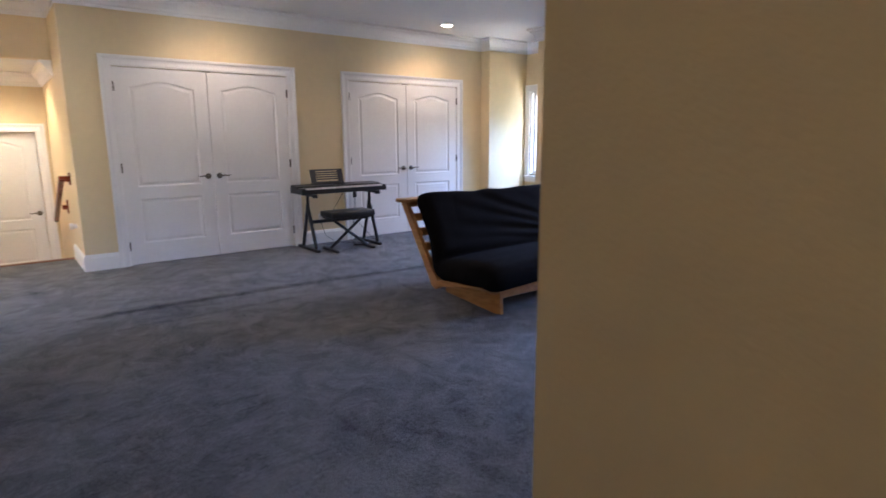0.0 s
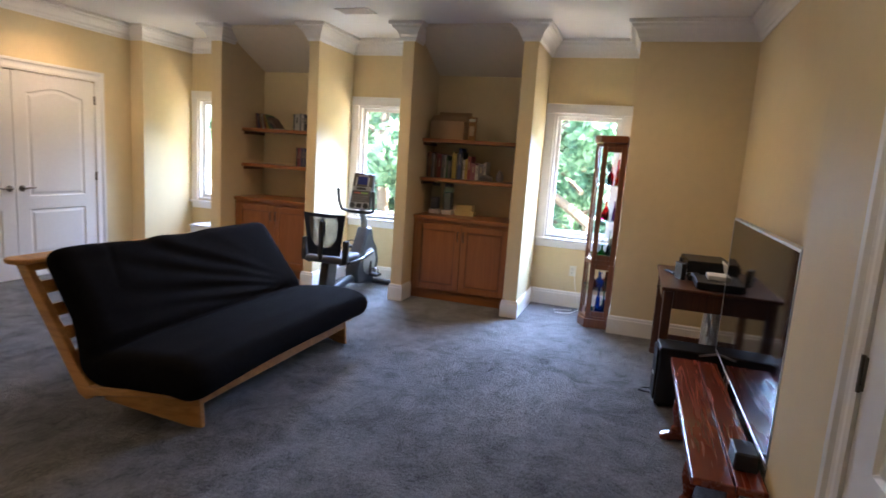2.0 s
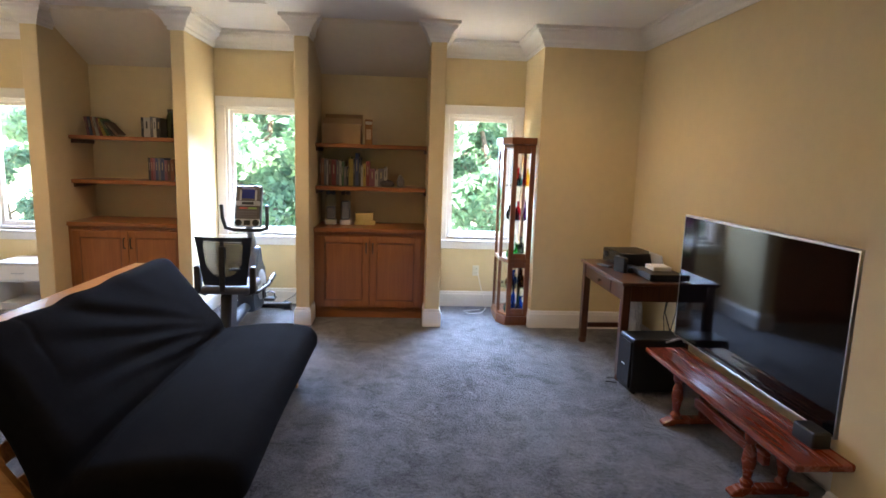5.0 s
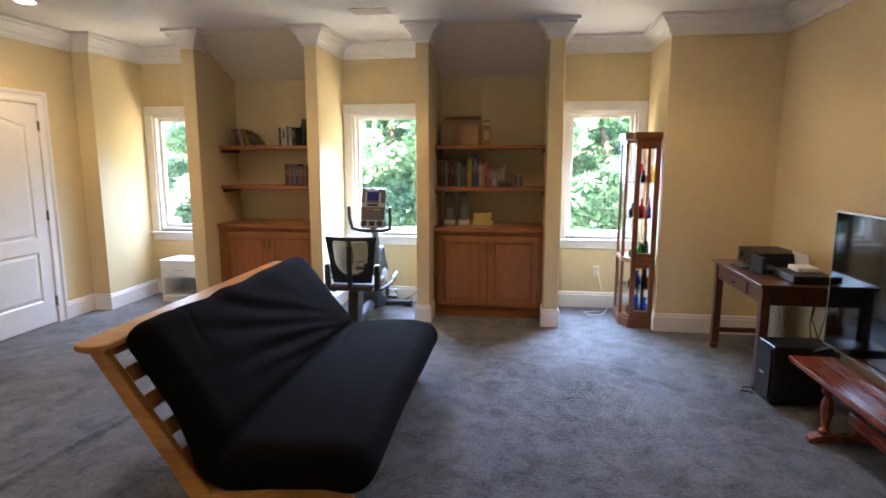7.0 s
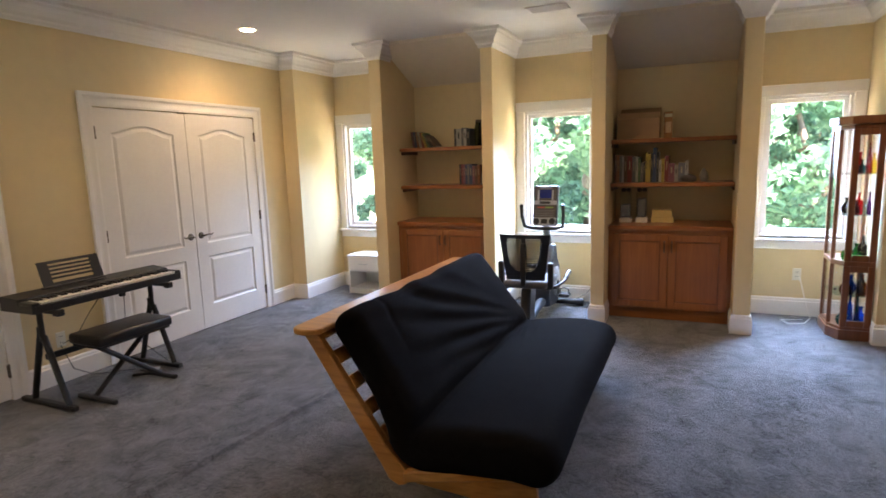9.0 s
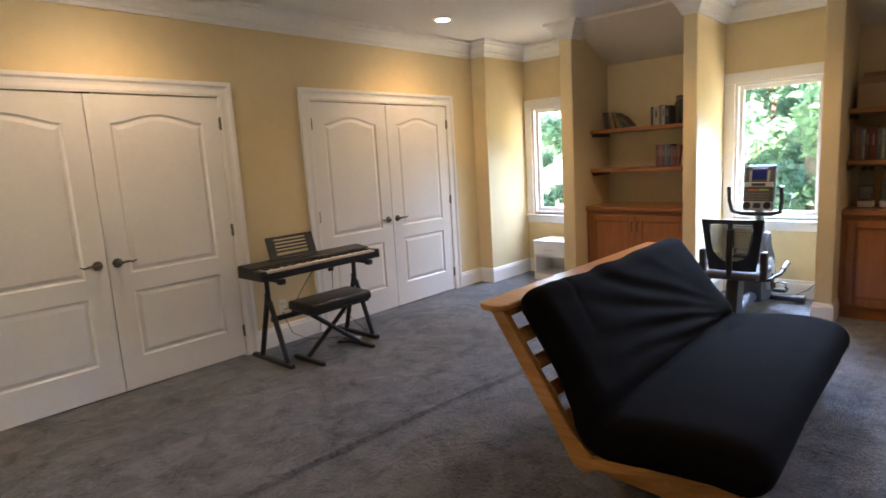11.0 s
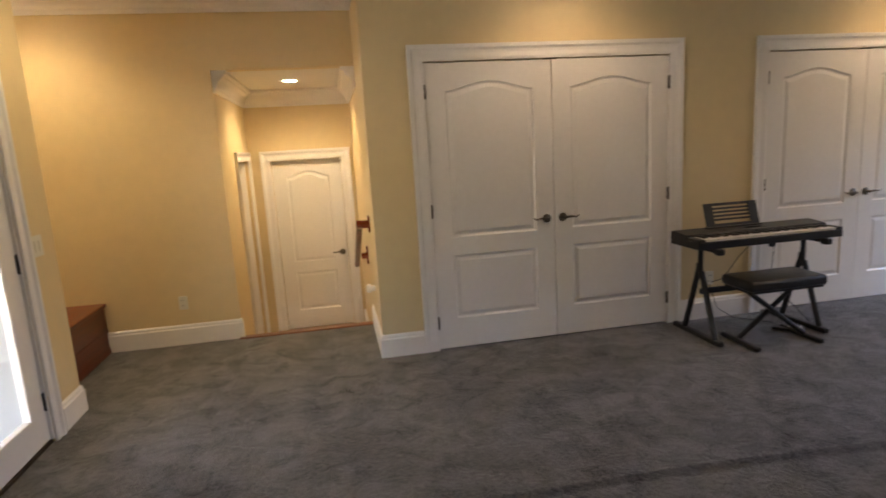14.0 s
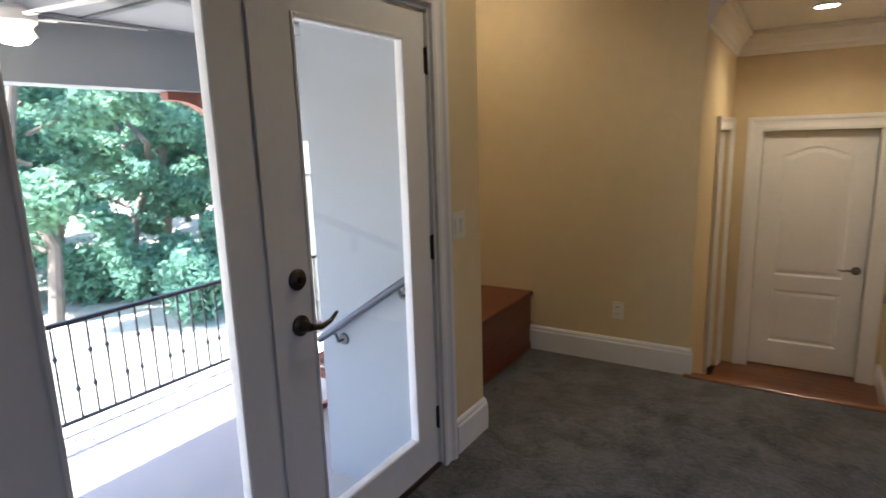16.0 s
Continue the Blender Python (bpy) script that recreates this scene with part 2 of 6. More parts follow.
def tube(points, r, seg=8, closed=False, bm=None):
    """A round bar along points, mitred at the bends."""
    bm = bm or bmesh.new()
    pts = [Vector(p) for p in points]
    rings = []
    side = None
    for i, p in enumerate(pts):
        if closed:
            d = (pts[(i + 1) % len(pts)] - pts[i - 1]).normalized()
        else:
            d = (pts[min(i + 1, len(pts) - 1)] - pts[max(i - 1, 0)]).normalized()
        if side is None:
            side = d.orthogonal().normalized()
        side = (side - d * side.dot(d)).normalized()
        up = d.cross(side)
        rr = r[i] if isinstance(r, (list, tuple)) else r
        rings.append([bm.verts.new(p + (side * math.cos(2 * math.pi * k / seg) + up * math.sin(2 * math.pi * k / seg)) * rr) for k in range(seg)])
    pairs = list(zip(rings, rings[1:])) + ([(rings[-1], rings[0])] if closed else [])
    for a, b in pairs:
        for k in range(seg):
            j = (k + 1) % seg
            bm.faces.new((a[k], a[j], b[j], b[k]))
    if not closed:
        bm.faces.new(rings[0][::-1]), bm.faces.new(rings[-1])
    return bm


def join(*bms):
    out = bmesh.new()
    for b in bms:
        me = bpy.data.meshes.new("joined")
        b.to_mesh(me)
        out.from_mesh(me)
        b.free()
        bpy.data.meshes.remove(me)
    return out


def trim_run(path, profile):
    """A moulding swept along a line in plan, mitred at corners; profile: (distance out from the wall, height). The room lies to the right of the line."""
    bm = bmesh.new()
    pts = [Vector((x, y)) for x, y in path]
    rows = []
    for i, p in enumerate(pts):
        dirs = []
        if i:
            dirs.append((p - pts[i - 1]).normalized())
        if i < len(pts) - 1:
            dirs.append((pts[i + 1] - p).normalized())
        normals = [Vector((d.y, -d.x)) for d in dirs]
        n = sum(normals, Vector((0, 0)))
        n = n / max(n.dot(normals[0]), 0.2) if len(normals) > 1 else normals[0]
        rows.append([bm.verts.new((p.x + n.x * d, p.y + n.y * d, z)) for d, z in profile])
    for a, b in zip(rows, rows[1:]):
        for k in range(len(profile)):
            j = (k + 1) % len(profile)
            bm.faces.new((a[k], a[j], b[j], b[k]))
    bm.faces.new(rows[0][::-1]), bm.faces.new(rows[-1])
    return bm


# ---- the shell ----
TOP = 2.80
NORTH, EAST, FRONT = 6.94, 6.91, 6.115
HEAD = 2.085
HE, JOG = 0.675, 6.745
P1, P2, P3, P4, P5 = (5.63, 5.77), (4.40, 4.52), (3.33, 3.455), (2.10, 2.24), 1.21


def wall(name, bm, material=None):
    return tagged(part(name, bm, material or PAINT), "pale yellow painted plaster wall", "wall", kind="structure")


def south_north_wall(name, y0, y1, x0, x1, openings, top=TOP + 0.1, base=-0.05):
    sides, x = [], x0
    for a, b, h0, h1 in openings:
        sides.append((x, y0, base, a, y1, top))
        sides.append((a, y0, h1, b, y1, top))
        if h0 > 0:
            sides.append((a, y0, base, b, y1, h0))
        x = b
    sides.append((x, y0, base, x1, y1, top))
    return wall(name, boxes(*sides))


def east_west_wall(name, x0, x1, y0, y1, openings, top=TOP + 0.1, base=-0.05):
    sides, y = [], y0
    for a, b, h0, h1 in openings:
        sides.append((x0, y, base, x1, a, top))
        sides.append((x0, a, h1, x1, b, top))
        if h0 > base:
            sides.append((x0, a, base, x1, b, h0))
        y = b
    sides.append((x0, y, base, x1, y1, top))
    return wall(name, boxes(*sides))


D1, D2, D3 = (1.095, 2.96), (3.81, 5.62), (0.75, 2.295)
south_north_wall("wall_north", NORTH, NORTH + 0.13, HE, 7.2, [(*D1, 0, HEAD), (*D2, 0, HEAD)])
wall("wall_jog", boxes((FRONT, JOG, -0.05, 7.2, NORTH - 0.002, TOP + 0.1)))
WIN = [(P1[1] + 0.10, JOG - 0.10), (P3[1] + 0.10, P2[0] - 0.10), (P5 + 0.10, P4[0] - 0.10)]
SILL, LINTEL = 0.76, 2.06
east_west_wall("wall_east", EAST, EAST + 0.17, 0.1, 7.1, [(a, b, SILL, LINTEL) for a, b in reversed(WIN)])
for n, (a, b) in enumerate((P1, P2, P3, P4)):
    wall("wall_pier_%d" % (n + 1), boxes((FRONT, a, -0.05, EAST - 0.002, b, TOP + 0.05), bevel=0.006))
wall("wall_corner_block", boxes((FRONT, 0.10, -0.05, EAST - 0.002, P5, TOP + 0.05)))
TVW, SOUTH = 0.27, 0.50
south_north_wall("wall_south", 0.13, TVW, 2.94, 6.3, [])
south_north_wall("wall_closet", SOUTH - 0.13, SOUTH, 0.602, 3.03, [(*D3, 0, HEAD)])
wall("wall_closet_end", boxes((2.90, TVW + 0.002, -0.05, 3.028, SOUTH - 0.132, TOP + 0.1)))
wall("wall_entry", boxes((0.49, -1.6, -0.05, 0.60, SOUTH, TOP + 0.1)))
wall("wall_back", boxes((-1.33, -1.75, -0.05, 0.60, -1.602, TOP + 0.1)))
WEST = -1.25
EXT = (4.60, 6.265)
east_west_wall("wall_west", WEST - 0.115, WEST, -1.6, 6.66, [(*EXT, -0.05, 2.0)])
HALLY = 7.835
wall("wall_stair_side", boxes((-2.17, HALLY, -0.05, -0.45, HALLY + 0.12, TOP + 0.1)))
wall("wall_stair_header", boxes((-0.45, HALLY, 2.2, HE - 0.002, HALLY + 0.12, TOP + 0.1)))
wall("wall_nook_end", boxes((-2.05, 6.54, -0.05, WEST - 0.162, 6.66, TOP + 0.1), (-2.17, 6.54, -0.05, -2.052, 7.833, TOP + 0.1)))
wall("wall_hall_east", boxes((HE, NORTH + 0.132, -0.75, HE + 0.12, 9.7, TOP + 0.1)))
HB, HF = 9.5, -0.5
SD = (8.6, 9.36)
east_west_wall("wall_hall_west", -0.57, -0.45, HALLY + 0.122, HB, [(*SD, HF, 1.47)], top=2.6, base=-0.75)
HD = (-0.225, 0.528)
south_north_wall("wall_hall_back", HB, HB + 0.12, -0.57, HE, [(*HD, 0, 1.45)], top=2.6, base=-0.75)
# rooms that lie behind the doors, closed
# Unseen sheet added to stop daylight coming through the hall door's gaps.
wall("wall_hall_light_stop", boxes((-0.6, HB + 0.125, -0.75, HE + 0.2, HB + 0.2, 2.6)))
wall("wall_closet_backs", boxes((0.86, 7.9, -0.05, 7.2, 8.0, TOP), (0.6, -0.6, -0.05, 6.3, -0.5, TOP), (3.3, NORTH + 0.14, -0.05, 3.42, 7.9, TOP), (2.7, -0.5, -0.05, 2.8, 0.36, TOP)))
wall("wall_side_room", boxes((-2.4, HALLY + 0.13, -0.6, -2.3, HB + 0.3, 2.3), (-2.4, HB + 0.2, -0.6, -0.58, HB + 0.3, 2.3)))

tagged(part("ceiling", boxes((WEST - 0.15, -1.7, TOP, 7.2, 7.95, TOP + 0.12), (-2.17, 6.6, TOP, WEST - 0.151, 7.95, TOP + 0.12)), CEIL), "smooth off-white painted ceiling", "ceiling", kind="structure")
tagged(part("ceiling_hall", boxes((-2.4, HALLY + 0.122, 2.2, HE, HB + 0.3, 2.3)), CEIL), "smooth white hall ceiling", "ceiling", kind="structure")
for n, (a, b) in enumerate(((P2[1], P1[0]), (P4[1], P3[0]))):
    tagged(part("ceiling_slope_%d" % (n + 1), prism([(FRONT + 0.03, TOP - 0.03), (EAST, 2.42), (EAST, TOP + 0.02), (FRONT + 0.03, TOP + 0.02)], a + 0.001, b - 0.001, "y"), SLOPE), "sloped painted ceiling of the shelf alcove", "ceiling", kind="structure")


def carpet():
    """The carpet, with two low ridges where it has rucked."""
    nx, ny = 160, 940
    x0, x1, y0, y1 = -2.1, 7.0, -1.65, HALLY
    nook = lambda x, y: x < WEST - 0.08 and y < 6.6
    xs, ys = np.meshgrid(np.linspace(x0, x1, nx + 1), np.linspace(y0, y1, ny + 1))
    line = 5.04 - 0.02 * (xs - 1.0) - 0.028 * np.maximum(xs - 1.5, 0) ** 2
    zs = 0.030 * np.exp(-((ys - line) / 0.017) ** 2) * np.clip((xs - 0.2) / 0.5, 0, 1) * np.clip((4.5 - xs) / 0.6, 0, 1)
    line = 4.62 + 0.03 * (xs - 1.0)
    zs = zs + 0.008 * np.exp(-((ys - line) / 0.017) ** 2) * np.clip((xs + 0.6) / 0.5, 0, 1) * np.clip((3.0 - xs) / 0.6, 0, 1)
    line = 6.0 + 0.12 * (xs - 3.0)
    zs = zs + 0.012 * np.exp(-((ys - line) / 0.018) ** 2) * np.clip((xs - 3.9) / 0.3, 0, 1) * np.clip((5.9 - xs) / 0.4, 0, 1)
    line = 6.1 + 0.2 * (xs + 0.5)
    zs = zs + 0.014 * np.exp(-((ys - line) / 0.018) ** 2) * np.clip((xs + 1.0) / 0.2, 0, 1) * np.clip((0.6 - xs) / 0.4, 0, 1)
    verts = np.stack([xs.ravel(), ys.ravel(), zs.ravel()], 1).tolist()
    w = nx + 1
    faces = [(j * w + i, j * w + i + 1, j * w + i + 1 + w, j * w + i + w) for j in range(ny) for i in range(nx) if not nook(xs[j, i], ys[j, i])]
    me = bpy.data.meshes.new("floor")
    me.from_pydata(verts, [], faces)
    me.materials.append(CARPET)
    for f in me.polygons:
        f.use_smooth = True
    return tagged(new("floor", me), "blue-grey plush carpet with rucked ridges", "carpet floor", kind="structure")


carpet()
tagged(part("subfloor", boxes((WEST - 0.15, -1.7, -0.3, 7.2, HALLY - 0.01, -0.03), (-2.17, 6.6, -0.3, WEST - 0.151, HALLY - 0.01, -0.03)), CEIL), "plain slab under the carpet", "floor", kind="structure")
tagged(part("floor_hall", boxes((-2.4, 8.5, HF - 0.2, HE, HB + 0.3, HF)), FLOORWOOD), "polished brown hardwood hall floor", "floor", kind="structure")
stair = thing("hall_stairs", "short flight of brown hardwood steps going down", "stairs", pose(0.11, HALLY, 0), kind="structure")
part("nosing", boxes((-0.585, -0.05, -0.04, 0.583, 0.03, 0.012), bevel=0.01, seg=2), FLOORWOOD, stair)
part("tread", boxes((-0.583, 0.0, -0.26, 0.583, 0.35, -0.22), bevel=0.008, seg=2), FLOORWOOD, stair)
part("riser", boxes((-0.583, 0.0, -0.22, 0.583, 0.02, -0.04)), WHITE, stair)
part("riser", boxes((-0.583, 0.31, -0.44, 0.583, 0.33, -0.26)), WHITE, stair)
part("landing_tread", boxes((-0.583, 0.34, -0.47, 0.583, 0.68, -0.43), bevel=0.008), FLOORWOOD, stair)

CROWN = [(0, 2.63), (0.012, 2.63), (0.018, 2.655), (0.03, 2.665), (0.036, 2.69), (0.06, 2.725), (0.085, 2.745), (0.092, 2.765), (0.115, 2.772), (0.115, TOP), (0, TOP)]
BASE = [(0, 0), (0.018, 0), (0.018, 0.135), (0.012, 0.145), (0.012, 0.157), (0.005, 0.169), (0, 0.171)]


def run(name, path, profile, label):
    return tagged(part(name, trim_run(path, profile), WHITE), label, name.split("_")[0], kind="structure")


E0 = FRONT + 0.22
CROWNLABEL, BASELABEL = "white stepped crown moulding under the ceiling", "tall white painted baseboard"
run("crown", [(HE, HALLY), (HE, NORTH), (FRONT, NORTH), (FRONT, JOG), (EAST, JOG), (EAST, P1[1]), (FRONT, P1[1]), (FRONT, P1[0]), (E0, P1[0])], CROWN, CROWNLABEL)
run("crown", [(E0, P2[1]), (FRONT, P2[1]), (FRONT, P2[0]), (EAST, P2[0]), (EAST, P3[1]), (FRONT, P3[1]), (FRONT, P3[0]), (E0, P3[0])], CROWN, CROWNLABEL)
run("crown", [(E0, P4[1]), (FRONT, P4[1]), (FRONT, P4[0]), (EAST, P4[0]), (EAST, P5), (FRONT, P5), (FRONT, TVW), (3.03, TVW), (3.03, SOUTH), (0.49, SOUTH), (0.49, -1.6), (WEST, -1.6), (WEST, 6.66), (-2.05, 6.66)], CROWN, CROWNLABEL)
run("crown", [(-2.05, 6.66), (-2.05, HALLY), (HE, HALLY)], CROWN, CROWNLABEL)
HC = [(d, z - 0.6) for d, z in CROWN]
run("crown", [(-0.45, HALLY + 0.02), (-0.45, HB), (HE, HB), (HE, HALLY + 0.02)], HC, "white crown moulding of the hall")
run("baseboard", [(HE, HALLY), (HE, NORTH), (D1[0] - 0.112, NORTH)], BASE, BASELABEL)
run("baseboard", [(D1[1] + 0.112, NORTH), (D2[0] - 0.112, NORTH)], BASE, BASELABEL)
run("baseboard", [(D2[1] + 0.112, NORTH), (FRONT, NORTH), (FRONT, JOG), (EAST, JOG), (EAST, P1[1]), (FRONT, P1[1]), (FRONT, P1[0]), (6.36, P1[0])], BASE, BASELABEL)
run("baseboard", [(6.36, P2[1]), (FRONT, P2[1]), (FRONT, P2[0]), (EAST, P2[0]), (EAST, P3[1]), (FRONT, P3[1]), (FRONT, P3[0]), (6.36, P3[0])], BASE, BASELABEL)
run("baseboard", [(6.36, P4[1]), (FRONT, P4[1]), (FRONT, P4[0]), (EAST, P4[0]), (EAST, P5), (FRONT, P5), (FRONT, TVW), (3.03, TVW), (3.03, SOUTH), (D3[1] + 0.112, SOUTH)], BASE, BASELABEL)
run("baseboard", [(0.49, SOUTH - 0.02), (0.49, -1.6), (WEST, -1.6), (WEST, EXT[0] - 0.112)], BASE, BASELABEL)
run("baseboard", [(WEST, EXT[1] + 0.112), (WEST, 6.66), (-1.42, 6.66)], BASE, BASELABEL)
run("baseboard", [(-1.49, HALLY), (-0.45, HALLY), (-0.45, HALLY + 0.03)], BASE, BASELABEL)
HBASE = [(d, z + HF) for d, z in BASE]
run("baseboard", [(HE - 0.03, HB), (HE, HB), (HE, HALLY + 0.7)], HBASE, "white hall baseboard")


# ---- doors and windows ----
def casing(name, a, b, head, plane, out, axis, base=0.0, width=0.11, label="white moulded door casing"):
    """Three mitred boards round an opening from a to b; out: +1 or -1, the side of the wall that the room is on."""
    prof = [(u * width / 0.11, d) for u, d in ((0.0, 0.0), (0.0, 0.014), (0.02, 0.018), (0.05, 0.014), (0.07, 0.016), (0.085, 0.026), (0.11, 0.028), (0.11, 0.0))]
    ob = thing(name, label, "door casing", kind="structure")
    corner = lambda w, side: {"l": [(a - w, base), (a - w, head + w)], "t": [(a - w, head + w), (b + w, head + w)], "r": [(b + w, head + w), (b + w, base)]}[side]
    for side, title in (("l", "casing_side"), ("t", "casing_head"), ("r", "casing_side")):
        bm = bmesh.new()
        rows = [[], []]
        for w, d in prof:
            for k, (u, z) in enumerate(corner(w, side)):
                q = (u, plane + out * d, z) if axis == "x" else (plane + out * d, u, z)
                rows[k].append(bm.verts.new(q))
        n = len(prof)
        for k in range(n):
            j = (k + 1) % n
            bm.faces.new((rows[0][k], rows[0][j], rows[1][j], rows[1][k]))
        bm.faces.new(rows[0][::-1]), bm.faces.new(rows[1])
        part(title, bm, WHITE, ob)
    return ob


def panel_outline(x0, x1, z0, z1, arch, inset, n=18):
    """Counter-clockwise outline of a door panel, its top drawn up in a shallow wave."""
    pts = [(x0 + inset, z0 + inset), (x1 - inset, z0 + inset)]
    for i in range(n + 1):
        u = 1 - i / n
        pts.append((x0 + inset + u * (x1 - x0 - 2 * inset), z1 - inset + arch * (0.5 - 0.5 * math.cos(2 * math.pi * u)) ** 0.8))
    return pts


def panel_mesh(x0, x1, z0, z1, arch, face=0.0):
    bm = bmesh.new()
    loops = []
    for inset, depth in ((0.0, 0.0), (0.010, -0.010), (0.020, -0.011), (0.045, -0.003)):
        loops.append([bm.verts.new((x, face + depth, z)) for x, z in panel_outline(x0, x1, z0, z1, arch, inset)])
    for a, b in zip(loops, loops[1:]):
        for i in range(len(a)):
            j = (i + 1) % len(a)
            bm.faces.new((a[i], a[j], b[j], b[i]))
    bm.faces.new(loops[-1])
    return bm


def lever(parent, x, z, side, material, face=0.0):
    """A lever handle on a round rose; it points to side (+1 or -1)."""
    rose = lathe([(0.0, 0.0), (0.032, 0.0), (0.033, 0.006), (0.026, 0.012), (0.012, 0.014), (0.011, 0.045), (0.0, 0.046)], 20, pose(x, face, z, -90))
    ob = part("handle", rose, material, parent, "dark metal lever handle on a round rose", True)
    pts = [(x, face + 0.042, z), (x + side * 0.03, face + 0.045, z + 0.004), (x + side * 0.06, face + 0.045, z + 0.007), (x + side * 0.09, face + 0.043, z - 0.001), (x + side * 0.115, face + 0.04, z + 0.010)]
    part("lever", tube(pts, [0.0095, 0.009, 0.008, 0.007, 0.005], 10), material, ob, smooth=True)
    return ob


def hinge(parent, x, z, material=None):
    part("hinge", join(boxes((x - 0.012, -0.002, z - 0.045, x + 0.012, 0.006, z + 0.045), bevel=0.002), tube([(x, 0.008, z - 0.05), (x, 0.008, z + 0.05)], 0.006, 8)), material or NICKEL, parent)


def door_leaf(m, w, h, handle, hinges, name="door_leaf", label="", lever_side=0, hinge_side=0, lever_mat=None):
    """A two-panel door whose upper panel has an arched top. Local x runs along the leaf, +y is the room side."""
    ob = thing(name, label or "white painted two-panel door with arched upper panel, closed", "door", m, group="panelled doors")
    st, k = 0.14, h / 2.03
    z1, z2, z3, z4, ar = 0.222 * k, 0.692 * k, 0.822 * k, 1.842 * k, 0.062
    t = 0.012
    part("core", boxes((0, -0.035, 0, w, -t, h)), WHITE, ob)
    for x0, x1 in ((0, st), (w - st, w)):
        part("stile", boxes((x0, -t, 0, x1, 0, h)), WHITE, ob)
    part("bottom_rail", boxes((st, -t, 0, w - st, 0, z1)), WHITE, ob)
    part("lock_rail", boxes((st, -t, z2, w - st, 0, z3)), WHITE, ob)
    top = panel_outline(st, w - st, z3, z4, ar, 0.0)[2:]
    part("top_rail", prism([(st, h)] + top[::-1] + [(w - st, h)], -t, 0, "y"), WHITE, ob)
    part("upper_panel", panel_mesh(st, w - st, z3, z4, ar), WHITE, ob)
    part("lower_panel", panel_mesh(st, w - st, z1, z2, 0.0), WHITE, ob)
    if lever_side:
        lever(ob, w - 0.06 if lever_side > 0 else 0.06, 0.905 * k, -lever_side, lever_mat or NICKEL)
    if hinge_side:
        for z in (0.2, 1.02, 1.84):
            hinge(ob, w + 0.004 if hinge_side > 0 else -0.004, z * k)
    return ob


def double_door(a, b, plane, out):
    """Two leaves that meet in the middle of the opening from a to b; out: the side of the room along y."""
    w = (b - a - 0.012) / 2
    left = pose(a + 0.003, plane - 0.006 * 0 + out * 0.004, 0.012) if out > 0 else pose(b - 0.003, plane - 0.004, 0.012, 0, 0, 180)
    right = pose(a + w + 0.009, plane + out * 0.004, 0.012) if out > 0 else pose(a + w + 0.003, plane - 0.004, 0.012, 0, 0, 180)
    door_leaf(left, w, HEAD - 0.022, True, True, lever_side=1, hinge_side=-1)
    door_leaf(right, w, HEAD - 0.022, True, True, lever_side=-1, hinge_side=1)


for n, (span, plane, out) in enumerate(((D1, NORTH, -1), (D2, NORTH, -1), (D3, SOUTH, 1))):
    casing("casing_%d" % (n + 1), *span, HEAD, plane, out, "x")
    double_door(*span, plane, out)
    jam = thing("door_jamb_%d" % (n + 1), "white door jamb lining the opening", "door jamb", kind="structure")
    y0, y1 = sorted((plane - out * 0.04, plane - out * 0.13))
    part("jamb_side", boxes((span[0], y0, 0, span[0] + 0.02, y1, HEAD)), WHITE, jam)
    part("jamb_side", boxes((span[1] - 0.02, y0, 0, span[1], y1, HEAD)), WHITE, jam)
    part("jamb_head", boxes((span[0] + 0.02, y0, HEAD - 0.02, span[1] - 0.02, y1, HEAD)), WHITE, jam)
    latch = thing("ball_catch", "dark metal catch plate over the door pair", "door catch", pose((span[0] + span[1]) / 2, plane - out * 0.02, HEAD - 0.004), kind="structure")
    part("plate", boxes((-0.05, -0.012, -0.006, 0.05, 0.012, 0.003), bevel=0.002), BRONZE, latch)

# the door at the end of the hall, and the one that stands open beside it
casing("casing_hall", *HD, 1.45, HB, -1, "x", base=HF)
door_leaf(pose(HD[1] - 0.003, HB + 0.055, HF + 0.012, 0, 0, 180), HD[1] - HD[0] - 0.006, 1.45 - HF - 0.02, True, False, label="white two-panel hall door, closed, below the steps", lever_side=-1)
jam = thing("door_jamb_hall", "white door jamb lining the opening", "door jamb", kind="structure")
part("jamb_side", boxes((HD[0] - 0.02, HB + 0.001, HF, HD[0], HB + 0.12, 1.48)), WHITE, jam)
part("jamb_side", boxes((HD[1], HB + 0.001, HF, HD[1] + 0.02, HB + 0.12, 1.48)), WHITE, jam)
casing("casing_side", *SD, 1.47, -0.45, 1, "y", base=HF, width=0.09)
door_leaf(pose(-0.48, SD[1] - 0.025, HF + 0.012, 0, 0, -103), 0.7, 1.46 - HF - 0.02, True, False, label="white panelled side door standing ajar off the hall", lever_side=1, lever_mat=BLACK)


